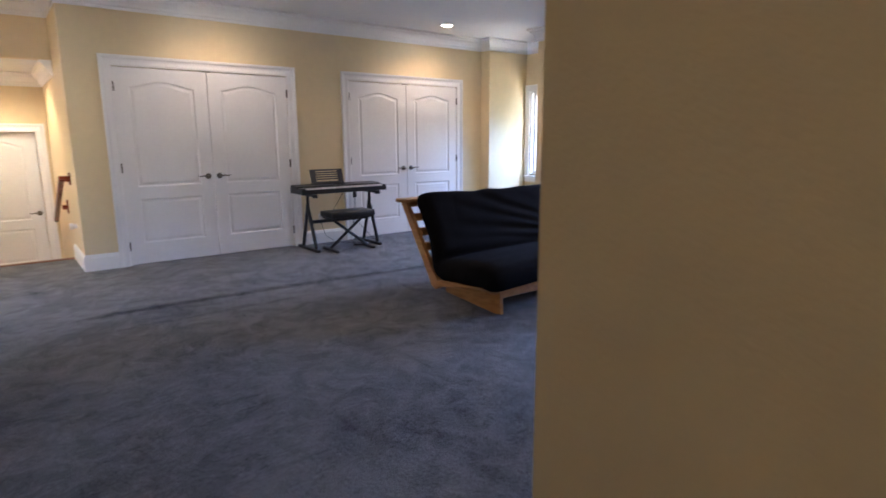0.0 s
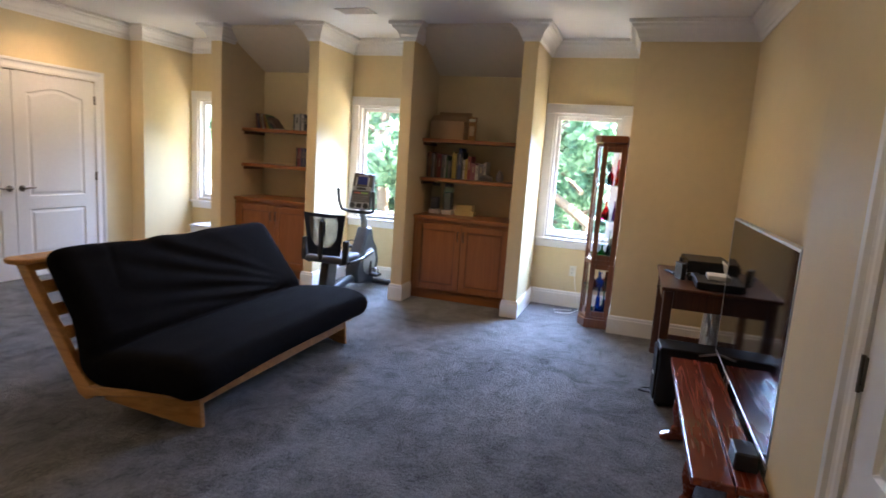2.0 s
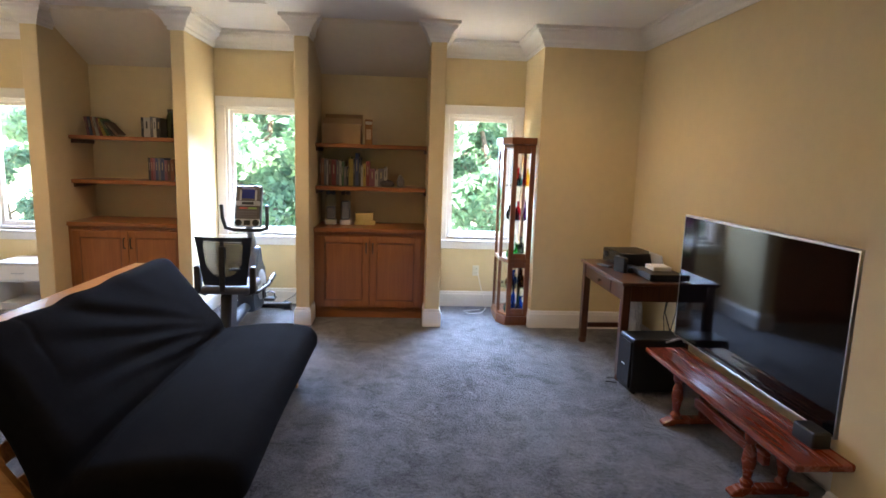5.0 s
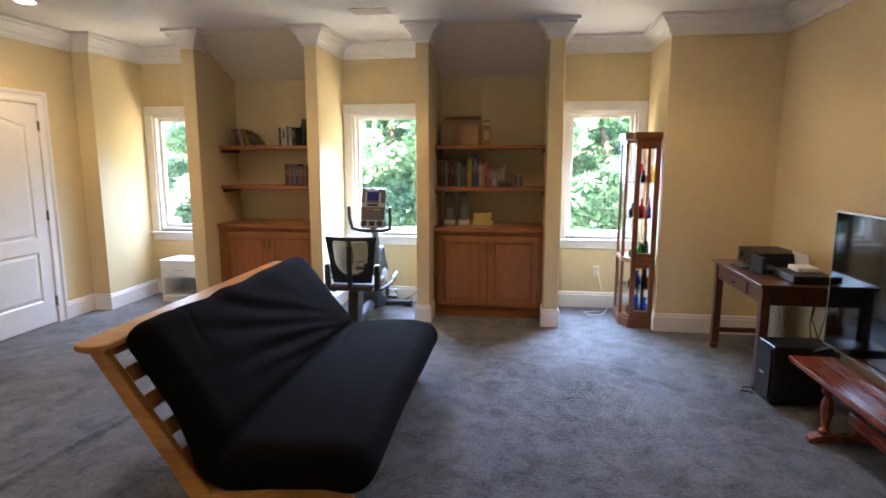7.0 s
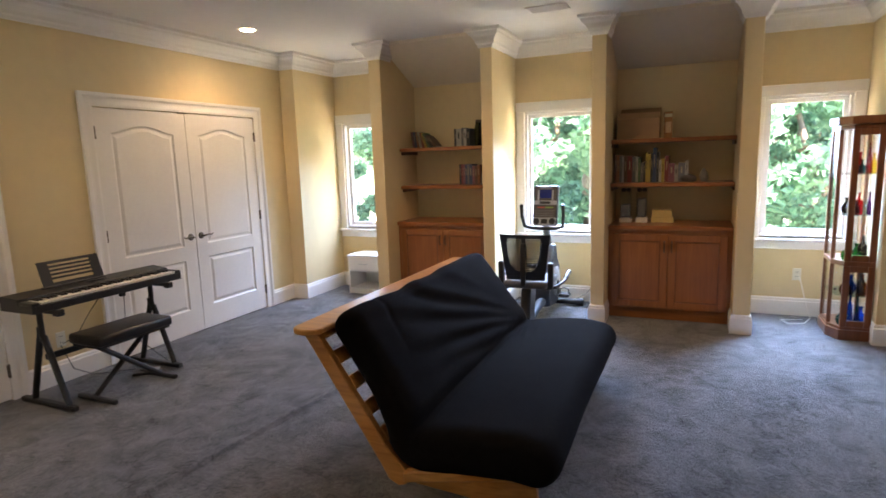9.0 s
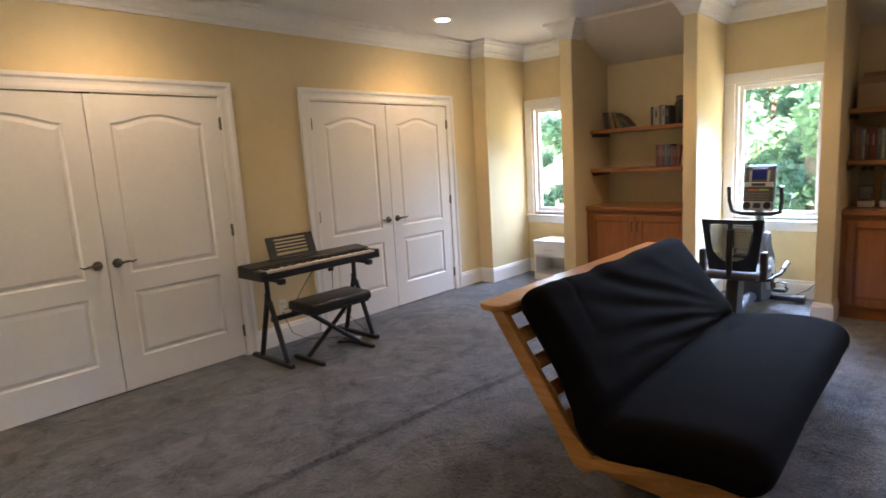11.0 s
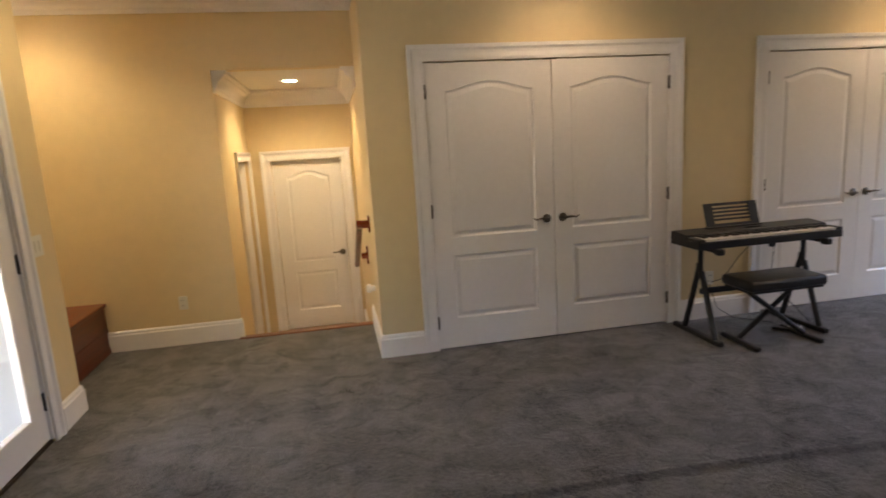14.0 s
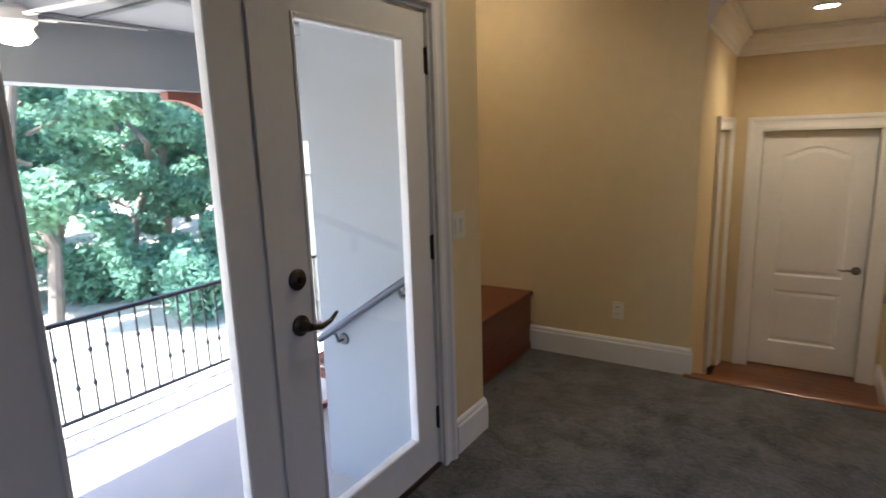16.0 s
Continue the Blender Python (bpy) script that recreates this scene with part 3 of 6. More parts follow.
def casement(n, a, b):
    """A white single-hung window from a to b along y in the east wall."""
    z0, z1 = SILL, LINTEL
    ob = thing("window_%d" % n, "white wooden window with casing and stool, trees outside", "window", pose(EAST, (a + b) / 2, 0), kind="structure")
    h = (b - a) / 2
    for y0, y1 in ((-h - 0.095, -h), (h, h + 0.095)):
        part("casing_side", boxes((-0.022, y0, z0 - 0.02, -0.001, y1, z1), bevel=0.004), WHITE, ob)
    part("casing_head", boxes((-0.026, -h - 0.098, z1, -0.001, h + 0.098, z1 + 0.10), bevel=0.005), WHITE, ob)
    part("window_sill", boxes((-0.055, -h - 0.098, z0 - 0.045, 0.06, h + 0.098, z0 - 0.018), bevel=0.006, seg=2), WHITE, ob)
    part("apron", boxes((-0.018, -h - 0.09, z0 - 0.12, -0.001, h + 0.09, z0 - 0.046), bevel=0.004), WHITE, ob)
    fr = part("window_frame", boxes((0.0, -h, z0, 0.16, -h + 0.025, z1), (0.0, h - 0.025, z0, 0.16, h, z1), (0.0, -h + 0.025, z1 - 0.025, 0.16, h - 0.025, z1), (0.0, -h + 0.025, z0 - 0.017, 0.16, h - 0.025, z0 + 0.02)), WHITE, ob)
    part("sash", boxes((0.06, -h + 0.026, z0 + 0.021, 0.10, -h + 0.060, z1 - 0.026), (0.06, h - 0.060, z0 + 0.021, 0.10, h - 0.026, z1 - 0.026), (0.06, -h + 0.060, z1 - 0.062, 0.10, h - 0.060, z1 - 0.026), (0.06, -h + 0.060, z0 + 0.021, 0.10, h - 0.060, z0 + 0.065)), WHITE, ob)
    pane = part("pane", boxes((0.078, -h + 0.055, z0 + 0.06, 0.082, h - 0.055, z1 - 0.057)), GLASS, ob, "clear window glass")
    pane.visible_shadow = False


for n, (a, b) in enumerate(WIN):
    casement(n + 1, a, b)


def patio_door():
    """Two glazed leaves side by side in the west wall."""
    mid = 5.3875
    casing("casing_patio", *EXT, 2.0, WEST, 1, "y", width=0.085, label="white stepped casing of the patio doors")
    jamb = thing("door_jamb_patio", "white jamb and threshold of the patio doors", "door jamb", kind="structure")
    part("threshold", boxes((WEST - 0.17, EXT[0], -0.02, WEST - 0.01, EXT[1], 0.02)), BRONZE, jamb)
    part("jamb_side", boxes((WEST - 0.114, EXT[0], 0.02, WEST - 0.002, EXT[0] + 0.012, 1.99)), WHITE, jamb)
    part("jamb_side", boxes((WEST - 0.114, EXT[1] - 0.012, 0.02, WEST - 0.002, EXT[1], 1.99)), WHITE, jamb)
    part("jamb_head", boxes((WEST - 0.114, EXT[0], 1.985, WEST - 0.002, EXT[1], 1.999)), WHITE, jamb)
    for y0, y1, lock in ((EXT[0] + 0.014, mid - 0.003, False), (mid + 0.003, EXT[1] - 0.014, True)):
        leaf = thing("glazed_door", "white full-glass patio door leaf, closed", "door", pose(WEST - 0.040, y0, 0.024), group="patio door leaves")
        w, h, s, b, t = y1 - y0, 1.955, 0.143, 0.165, 0.12
        part("stile", boxes((-0.012, 0, 0, 0.022, s, h)), WHITE, leaf)
        part("stile", boxes((-0.012, w - s, 0, 0.022, w, h)), WHITE, leaf)
        part("bottom_rail", boxes((-0.012, s, 0, 0.022, w - s, b)), WHITE, leaf)
        part("top_rail", boxes((-0.012, s, h - t, 0.022, w - s, h)), WHITE, leaf)
        q = 0.013
        part("glazing_bead", boxes((-0.015, s - 0.004, b - 0.004, 0.026, s + q, h - t + 0.004), (-0.015, w - s - q, b - 0.004, 0.026, w - s + 0.004, h - t + 0.004), (-0.015, s + q, b - 0.004, 0.026, w - s - q, b + q), (-0.015, s + q, h - t - q, 0.026, w - s - q, h - t + 0.004), bevel=0.004), WHITE, leaf)
        pane = part("pane", boxes((-0.004, s + 0.01, b + 0.01, 0.004, w - s - 0.01, h - t - 0.01)), GLASS, leaf, "clear door glass")
        pane.visible_shadow = False
        if lock:
            rose = part("deadbolt", lathe([(0, 0), (0.034, 0), (0.034, 0.008), (0.026, 0.016), (0.012, 0.018), (0.012, 0.03), (0, 0.03)], 20, pose(0.022, 0.085, 1.035, 0, 90)), BRONZE, leaf, "round dark bronze deadbolt", True)
            rose = part("handle", lathe([(0, 0), (0.034, 0), (0.034, 0.008), (0.02, 0.015), (0.012, 0.05), (0, 0.05)], 20, pose(0.022, 0.085, 0.885, 0, 90)), BRONZE, leaf, "dark bronze lever handle", True)
            part("lever", tube([(0.066, 0.085, 0.885), (0.07, 0.13, 0.875), (0.07, 0.17, 0.882), (0.066, 0.21, 0.902)], [0.011, 0.010, 0.008, 0.006], 10), BRONZE, rose, smooth=True)
        for z in (0.22, 1.0, 1.76):
            y = w + 0.006 if lock else -0.006
            part("hinge", join(boxes((0.018, y - 0.014, z - 0.05, 0.027, y + 0.014, z + 0.05), bevel=0.002), tube([(0.028, y, z - 0.055), (0.028, y, z + 0.055)], 0.007)), BLACKMETAL, leaf, "black door hinge")
    part("astragal", boxes((0.022, -0.03, 0.0, 0.03, 0.02, 1.95), bevel=0.004), WHITE, leaf)


patio_door()


# ---- the futon ----
RISE = (0.573, 0.819)  # the way up the reclined back, in y and z


def mattress(x0, x1):
    """A thick futon folded into seat and back, its loose cover drawn into folds that run out from the far end of the crease."""
    mid = [(-0.465, 0.325), (-0.36, 0.336), (-0.20, 0.325), (-0.05, 0.308), (0.05, 0.300), (0.105, 0.314), (0.15, 0.357), (0.185, 0.412), (0.25, 0.503), (0.33, 0.615), (0.41, 0.727), (0.475, 0.815)]
    path = []
    for (a, b), (c, d) in zip(mid, mid[1:]):
        n = max(2, round(math.hypot(c - a, d - b) / 0.022))
        path += [Vector((a + (c - a) * k / n, b + (d - b) * k / n)) for k in range(n)]
    path.append(Vector(mid[-1]))
    last = len(path) - 1
    crease = min(range(last), key=lambda i: (path[i] - Vector((0.128, 0.343))).length)
    half, rim = 0.082, []
    for i, p in enumerate(path):
        d = (path[min(i + 1, last)] - path[max(i - 1, 0)]).normalized()
        rim.append((p, Vector((-d.y, d.x)), i))
    ends = []
    for p, d, n0, i in ((path[-1], (path[-1] - path[-2]).normalized(), rim[-1][1], last), (path[0], (path[0] - path[1]).normalized(), -rim[0][1], 0)):
        ends.append([(p, n0 * math.cos(a) + d * math.sin(a), i) for a in np.linspace(0.3, math.pi - 0.3, 7)])
    loop = [(p, n, i, 1) for p, n, i in rim] + [(*q, 1) for q in ends[0]] + [(p, -n, i, -1) for p, n, i in rim[::-1]] + [(*q, -1) for q in ends[1]]
    bm = bmesh.new()
    rows, count, span = [], 120, x1 - x0
    for k in range(count + 1):
        u = k / count
        edge = min(u, 1 - u) * span
        s = min(1.0, edge / 0.13)
        squeeze = 0.30 + 0.70 * math.sqrt(max(0.0, 1 - (1 - s) ** 2))
        row = []
        for p, n, i, side in loop:
            up = (i - crease) / (last - crease)      # 0 in the crease, 1 at the top of the back
            out = max(0.0, (crease - i) / crease)    # 1 at the front of the seat
            x = x0 + u * span
            x += (0.035 * (1 - u) ** 6 - 0.03 * u ** 6) * (1 if up > 0 else 0) * up
            x -= 0.05 * (1 - u) ** 4 * max(0.0, 1 - abs(up) * 2.2) * (1 if up > -0.5 else 0.6)
            x -= 0.035 * (1 - u) ** 3 * min(1.0, out * 3)
            plump = 1.0 - 0.10 * math.exp(-((u - 0.45) / 0.3) ** 2) * (1 if up > 0 else 0.4)
            w = 0.004 * noise.noise(Vector((x * 2.2, i * 0.10, 0.5 * side)))
            if side > 0:
                far = (1 - u) * span
                if up > 0:
                    ang = math.atan2(up * 0.62 + 0.015, far + 0.10)
                    for a, amp, wide in ((0.10, 0.011, 0.020), (0.19, 0.016, 0.028), (0.30, 0.011, 0.030), (0.42, 0.014, 0.040), (0.60, 0.010, 0.050), (0.86, 0.008, 0.06)):
                        a += 0.025 * noise.noise(Vector((far * 2.0, a * 30, 1)))
                        reach = math.exp(-((far - 0.75 - a) / 0.62) ** 2)
                        w -= amp * reach * math.exp(-((ang - a) / wide) ** 2)
                        w += 0.5 * amp * reach * math.exp(-((ang - a - 1.6 * wide) / wide) ** 2)
                    w -= 0.010 * math.exp(-((x - x0 - 0.20 - 0.16 * up) / 0.022) ** 2) * max(0.0, up - 0.45)
                    w += 0.006 * noise.noise(Vector((x * 3 + 2, up * 2.5 + x, 4)))
                else:
                    tuck = out - 0.22 - 0.35 * (far - 0.45)
                    w -= 0.011 * math.exp(-(tuck / 0.05) ** 2) * math.exp(-((far - 0.52) / 0.20) ** 2)
                    w -= 0.007 * math.exp(-((out - 0.36 - 0.10 * (far - 0.5)) / 0.03) ** 2) * math.exp(-((far - 0.45) / 0.13) ** 2)
                    w += 0.016 * math.sin(math.pi * min(1.0, out)) * (0.6 + 0.4 * noise.noise(Vector((x * 1.5, out, 9))))
                w -= 0.020 * math.exp(-(((i - crease) / 2.2) ** 2))
            thick = half + 0.020 * min(1.0, max(0.0, 0.35 - up) / 0.5)
            q = p + n * (thick * squeeze * plump + w * squeeze)
            if up < 0.1:
                q.y -= 0.030 * (1 - u) ** 5 + 0.012 * u ** 6
            sag = (-0.016 * math.sin(math.pi * u) + 0.014 * noise.noise(Vector((x * 1.7, 7, 2)))) * max(0.0, up - 0.5) * 2
            row.append(bm.verts.new((x, q.x, q.y + sag)))
        rows.append(row)
    k = len(loop)
    for a, b in zip(rows, rows[1:]):
        for i in range(k):
            j = (i + 1) % k
            bm.faces.new((a[i], a[j], b[j], b[i]))
    for row, flip in ((rows[0], -1), (rows[-1], 1)):
        # the end faces are quilted between the rim points that face one another
        r = len(rim)
        for i in range(r - 1):
            lo = len(row) - len(ends[1]) - 1
            quad = (row[i], row[i + 1], row[lo - i - 1], row[lo - i])
            bm.faces.new(quad[::flip])
        bm.faces.new(row[r - 1:r + 8][::flip])
        bm.faces.new((row[-8:] + row[:1])[::flip])
    return bm


FUTON = pose(3.80, 3.60, 0)
fut = thing("futon_sofa", "slatted light pine futon frame folded up as a sofa", "futon", FUTON)


def leaning(bm, sx, along):
    """Sets a side piece at its distance from the middle, which may change with y and z."""
    for v in bm.verts:
        v.co.x = sx * (along(v.co.y, v.co.z) + v.co.x)
    return bm


for sx in (-1, 1):
    post = [(0.118, 0.165), (0.130, 0.125), (0.175, 0.105), (0.225, 0.130), (0.262, 0.195), (0.320, 0.285), (0.655, 0.800), (0.572, 0.800), (0.225, 0.285), (0.150, 0.210)]
    part("back_post", leaning(prism(post, 0.0, 0.042, "x", 0.006), sx, lambda y, z: 0.945 + 0.01 * z), PINE, fut)
    part("arm", leaning(prism([(-0.395, 0.200), (-0.405, 0.228), (-0.395, 0.256), (-0.33, 0.252), (0.135, 0.196), (0.135, 0.145), (-0.33, 0.200)], 0.0, 0.05, "x", 0.006), sx, lambda y, z: 0.965 + 0.17 * (y - 0.13)), PINE, fut)
    part("arm_block", leaning(prism([(-0.435, 0.170), (-0.435, 0.262), (-0.415, 0.275), (-0.385, 0.268), (-0.37, 0.236), (-0.38, 0.175)], -0.03, 0.028, "x", 0.008), sx, lambda y, z: 0.865), PINE, fut)
    part("foot", leaning(prism([(-0.440, 0.0), (-0.36, 0.0), (0.13, 0.085), (0.13, 0.150), (-0.375, 0.205), (-0.425, 0.195)], 0.0, 0.032, "x", 0.005), sx, lambda y, z: 0.88 + 0.17 * (y - 0.13)), PINE, fut)
    part("rear_foot", prism([(0.16, 0.0), (0.30, 0.0), (0.27, 0.14), (0.14, 0.20)], *sorted((sx * 0.60, sx * 0.64)), "x", 0.006), PINE, fut)
rail = [(-1.055 + 0.05 * (1 - math.cos(a)), 0.612 - 0.075 * math.sin(a)) for a in np.linspace(math.pi / 2, -math.pi / 2, 9)] + [(0.95, 0.687), (0.95, 0.537)]
part("top_rail", prism(rail, 0.802, 0.830, "z", 0.006), PINE, fut)
part("front_rail", boxes((-0.80, -0.425, 0.125, 0.80, -0.400, 0.215), bevel=0.005), PINE, fut)
part("stretcher", boxes((-0.60, 0.17, 0.04, 0.60, 0.195, 0.13), bevel=0.004), PINE, fut)
part("spine_rail", boxes((-0.93, 0.165, 0.135, 0.93, 0.19, 0.20), bevel=0.004), PINE, fut)
for i in range(6):
    z = 0.215 + 0.115 * i
    bm = boxes((-0.955, -0.010, -0.036, 0.955, 0.010, 0.036), bevel=0.004)
    bm.transform(pose(0, 0.222 + 0.70 * (z - 0.275), z, math.degrees(math.atan2(RISE[1], RISE[0])) - 90))
    part("slat", bm, PINE, fut)
for i in range(6):
    y = -0.375 + i * 0.095
    z = 0.238 - 0.118 * (y + 0.375)
    part("slat", boxes((-0.93, y, z - 0.014, 0.93, y + 0.062, z + 0.004), bevel=0.004), PINE, fut)
mm = tagged(part("futon_mattress", mattress(-0.965, 0.985), BLACKCLOTH, smooth=True), "black cotton futon mattress, creased, on the pine frame", "mattress")
mm.matrix_basis = FUTON
fr_mod = mm.modifiers.new("smooth", "SUBSURF")
fr_mod.levels, fr_mod.render_levels = 1, 1


# ---- the shelf alcoves ----
def cabinet(y0, y1):
    w = y1 - y0
    ob = thing("base_cabinet", "built-in stained maple cabinet with two panelled doors", "cabinet", pose(6.375, y0, 0), group="alcove cabinets")
    part("body", boxes((0.02, 0.003, 0.09, 0.53, w - 0.003, 0.865)), MAPLE, ob)
    part("plinth", boxes((0.012, 0.003, 0.0, 0.5, w - 0.003, 0.088), bevel=0.003), MAPLE_X, ob)
    part("face_frame", boxes((0.0, 0.003, 0.09, 0.02, 0.05, 0.865), (0.0, w - 0.05, 0.09, 0.02, w - 0.003, 0.865), (0.0, 0.05, 0.80, 0.02, w - 0.05, 0.865), (0.0, 0.05, 0.09, 0.02, w - 0.05, 0.125)), MAPLE, ob)
    dw = (w - 0.085) / 2
    for k in range(2):
        a = 0.0405 + k * (dw + 0.004)
        z0, z1, s = 0.115, 0.825, 0.065
        door = part("door", boxes((-0.02, a, z0, -0.001, a + s, z1), (-0.02, a + dw - s, z0, -0.001, a + dw, z1), (-0.02, a + s, z1 - s, -0.001, a + dw - s, z1), (-0.02, a + s, z0, -0.001, a + dw - s, z0 + s), bevel=0.004), MAPLE, ob)
        part("door_panel", boxes((-0.010, a + s - 0.003, z0 + s - 0.003, -0.003, a + dw - s + 0.003, z1 - s + 0.003)), MAPLE, door)
        part("bead", boxes((-0.014, a + s, z0 + s, -0.008, a + s + 0.012, z1 - s), (-0.014, a + dw - s - 0.012, z0 + s, -0.008, a + dw - s, z1 - s), (-0.014, a + s + 0.012, z1 - s - 0.012, -0.008, a + dw - s - 0.012, z1 - s), (-0.014, a + s + 0.012, z0 + s, -0.008, a + dw - s - 0.012, z0 + s + 0.012), bevel=0.002), MAPLE_D, door)
        hy = a + dw - 0.03 if k == 0 else a + 0.03
        part("handle", tube([(-0.02, hy, 0.66), (-0.045, hy, 0.665), (-0.05, hy, 0.70), (-0.05, hy, 0.72), (-0.045, hy, 0.755), (-0.02, hy, 0.76)], 0.006, 8), BRONZE, door, "dark bar pull", True)
    top = tagged(part("cabinet_top", boxes((6.345, y0 + 0.002, 0.866, EAST - 0.001, y1 - 0.002, 0.905), bevel=0.006, seg=2), MAPLE_X), "polished maple counter on the alcove cabinet", "countertop", group="alcove tops")


def shelf(y0, y1, z):
    ob = thing("wall_shelf", "thick stained wooden shelf fixed in the alcove", "shelf", pose(EAST, y0, z), group="alcove shelves")
    part("board", boxes((-0.44, 0.003, -0.038, -0.002, y1 - y0 - 0.003, 0.0), bevel=0.005), MAPLE_X, ob)
    for a, b in ((0.003, 0.022), (y1 - y0 - 0.022, y1 - y0 - 0.003)):
        part("cleat", boxes((-0.40, a, -0.075, -0.01, b, -0.039), bevel=0.003), WALNUT, ob, "dark wooden cleat")


A1, A2 = (P2[1], P1[0]), (P4[1], P3[0])
SZ = (1.715, 1.30)
for a, b in (A1, A2):
    cabinet(a, b)
    for z in SZ:
        shelf(a, b, z)

BOOKC = {}


def book(x, y, z, h, t, d, color, lean=0.0, title=True):
    """A book standing with its spine to the room; t runs along -y from y."""
    key = tuple(round(c, 2) for c in color)
    if key not in BOOKC:
        BOOKC[key] = mat("book cloth", color, 0.5, vary=0.15, scale=14)
    ob = thing("book", "upright book with a coloured spine on the shelf", "book", pose(x, y, z + 0.001, lean), group="books")
    part("cover", boxes((0, -t, 0, d, -t + 0.003, h), (0, -0.003, 0, d, 0, h), (0, -t + 0.003, 0, 0.004, -0.003, h)), BOOKC[key], ob)
    part("pages", boxes((0.005, -t + 0.0035, 0.003, d - 0.004, -0.0035, h - 0.004)), PAPER, ob, "cream page block")
    if title:
        part("spine_title", boxes((-0.0008, -t * 0.62, h * 0.45, 0.0002, -t * 0.38, h * 0.80)), PRINT if sum(color) < 0.6 else BLACK, ob)
    return ob


PAPER = mat("paper", (0.66, 0.62, 0.52), 0.8, vary=0.08, scale=40)
PRINT = mat("faded spine print", (0.34, 0.29, 0.20), 0.6, vary=0.2, scale=60)


def book_row(y, z, spec):
    for h, t, color, lean in spec:
        book(6.62, y, z, h, t, min(0.2, 0.13 + h * 0.2), color, lean)
        y -= t + 0.002 + abs(math.sin(radians(lean))) * h * 0.25
    return y


dk, rd, wh, ye, bl, gr, og, gy, br, pk = (0.016, 0.016, 0.02), (0.19, 0.03, 0.03), (0.42, 0.40, 0.36), (0.38, 0.28, 0.05), (0.03, 0.05, 0.12), (0.05, 0.12, 0.05), (0.26, 0.10, 0.04), (0.13, 0.13, 0.14), (0.10, 0.05, 0.03), (0.20, 0.07, 0.09)
book_row(A2[1] - 0.02, SZ[1], [(0.27, 0.018, br, 0), (0.27, 0.025, og, 0), (0.26, 0.022, gy, 0), (0.25, 0.015, wh, 0), (0.26, 0.03, br, 0), (0.26, 0.045, rd, 0), (0.25, 0.03, gy, 0), (0.25, 0.02, wh, 0), (0.24, 0.02, gr, 0), (0.19, 0.025, gy, 0), (0.20, 0.018, dk, 0), (0.29, 0.022, ye, 0), (0.27, 0.02, ye, 0), (0.28, 0.018, dk, 0), (0.33, 0.032, bl, 0), (0.29, 0.02, dk, 0), (0.21, 0.02, wh, 0), (0.22, 0.028, ye, 0), (0.25, 0.035, rd, 0), (0.18, 0.05, pk, 0), (0.16, 0.03, wh, 0), (0.18, 0.06, gy, 0), (0.20, 0.025, wh, 0)])
book_row(A1[0] + 0.45, SZ[1], [(0.22, 0.022, dk, 0), (0.22, 0.02, rd, 0), (0.22, 0.02, pk, 0), (0.22, 0.025, bl, 0), (0.22, 0.02, gy, 0), (0.22, 0.035, bl, 0), (0.20, 0.025, pk, 0), (0.20, 0.03, br, 0), (0.21, 0.03, og, 0), (0.24, 0.022, wh, 10), (0.28, 0.022, gr, 10), (0.28, 0.025, ye, 10)])
book_row(A1[1] - 0.10, SZ[0], [(0.18, 0.02, pk, -8), (0.18, 0.022, bl, -8), (0.18, 0.02, og, -8), (0.18, 0.022, wh, -12), (0.17, 0.02, rd, -12), (0.17, 0.022, ye, -18), (0.17, 0.02, gr, -24), (0.16, 0.022, dk, -34), (0.16, 0.025, br, -42)])
book_row(A1[0] + 0.50, SZ[0], [(0.19, 0.022, dk, 0), (0.19, 0.06, wh, 0), (0.20, 0.024, gy, 0), (0.19, 0.03, wh, 0), (0.19, 0.04, dk, 0)])

CARD = mat("cardboard", (0.36, 0.22, 0.11), 0.8, vary=0.1, scale=10, bump=0.05)
ob = thing("cardboard_box", "open brown cardboard box with a raised flap on the shelf", "box", pose(6.56, A2[1] - 0.05, SZ[0] + 0.001))
part("box_body", boxes((0, -0.38, 0, 0.005, 0, 0.19), (0.245, -0.38, 0, 0.25, 0, 0.19), (0.005, -0.38, 0, 0.245, -0.375, 0.19), (0.005, -0.005, 0, 0.245, 0, 0.19), (0.005, -0.375, 0, 0.245, -0.005, 0.006)), CARD, ob)
bm = boxes((0, -0.38, 0, 0.004, 0, 0.12), bevel=0.001)
bm.transform(pose(0.002, 0, 0.19, 0, 58))
part("flap", bm, CARD, ob)
bm = boxes((0, -0.38, 0, 0.004, 0, 0.12), bevel=0.001)
bm.transform(pose(0.248, 0, 0.19, 0, 20))
part("flap", bm, CARD, ob)
ob = thing("bottle_box", "tall printed gift box with a pale figure panel on the shelf", "box", pose(6.60, A2[1] - 0.47, SZ[0] + 0.001, 0, 0, 4))
part("box_body", boxes((0, -0.075, 0, 0.075, 0, 0.245), bevel=0.003), mat("printed card", (0.33, 0.15, 0.04), 0.45, vary=0.3, scale=30), ob)
part("panel", boxes((-0.0015, -0.062, 0.05, 0.0, -0.013, 0.15), bevel=0.0005), mat("pale print", (0.6, 0.42, 0.26), 0.5, vary=0.3, scale=40), ob)
part("band", boxes((-0.0015, -0.07, 0.195, 0.0, -0.005, 0.225)), PAPER, ob)

ROCK = mat("dark shell", (0.09, 0.085, 0.08), 0.5, vary=0.6, scale=20, bump=0.4, bump_scale=30)


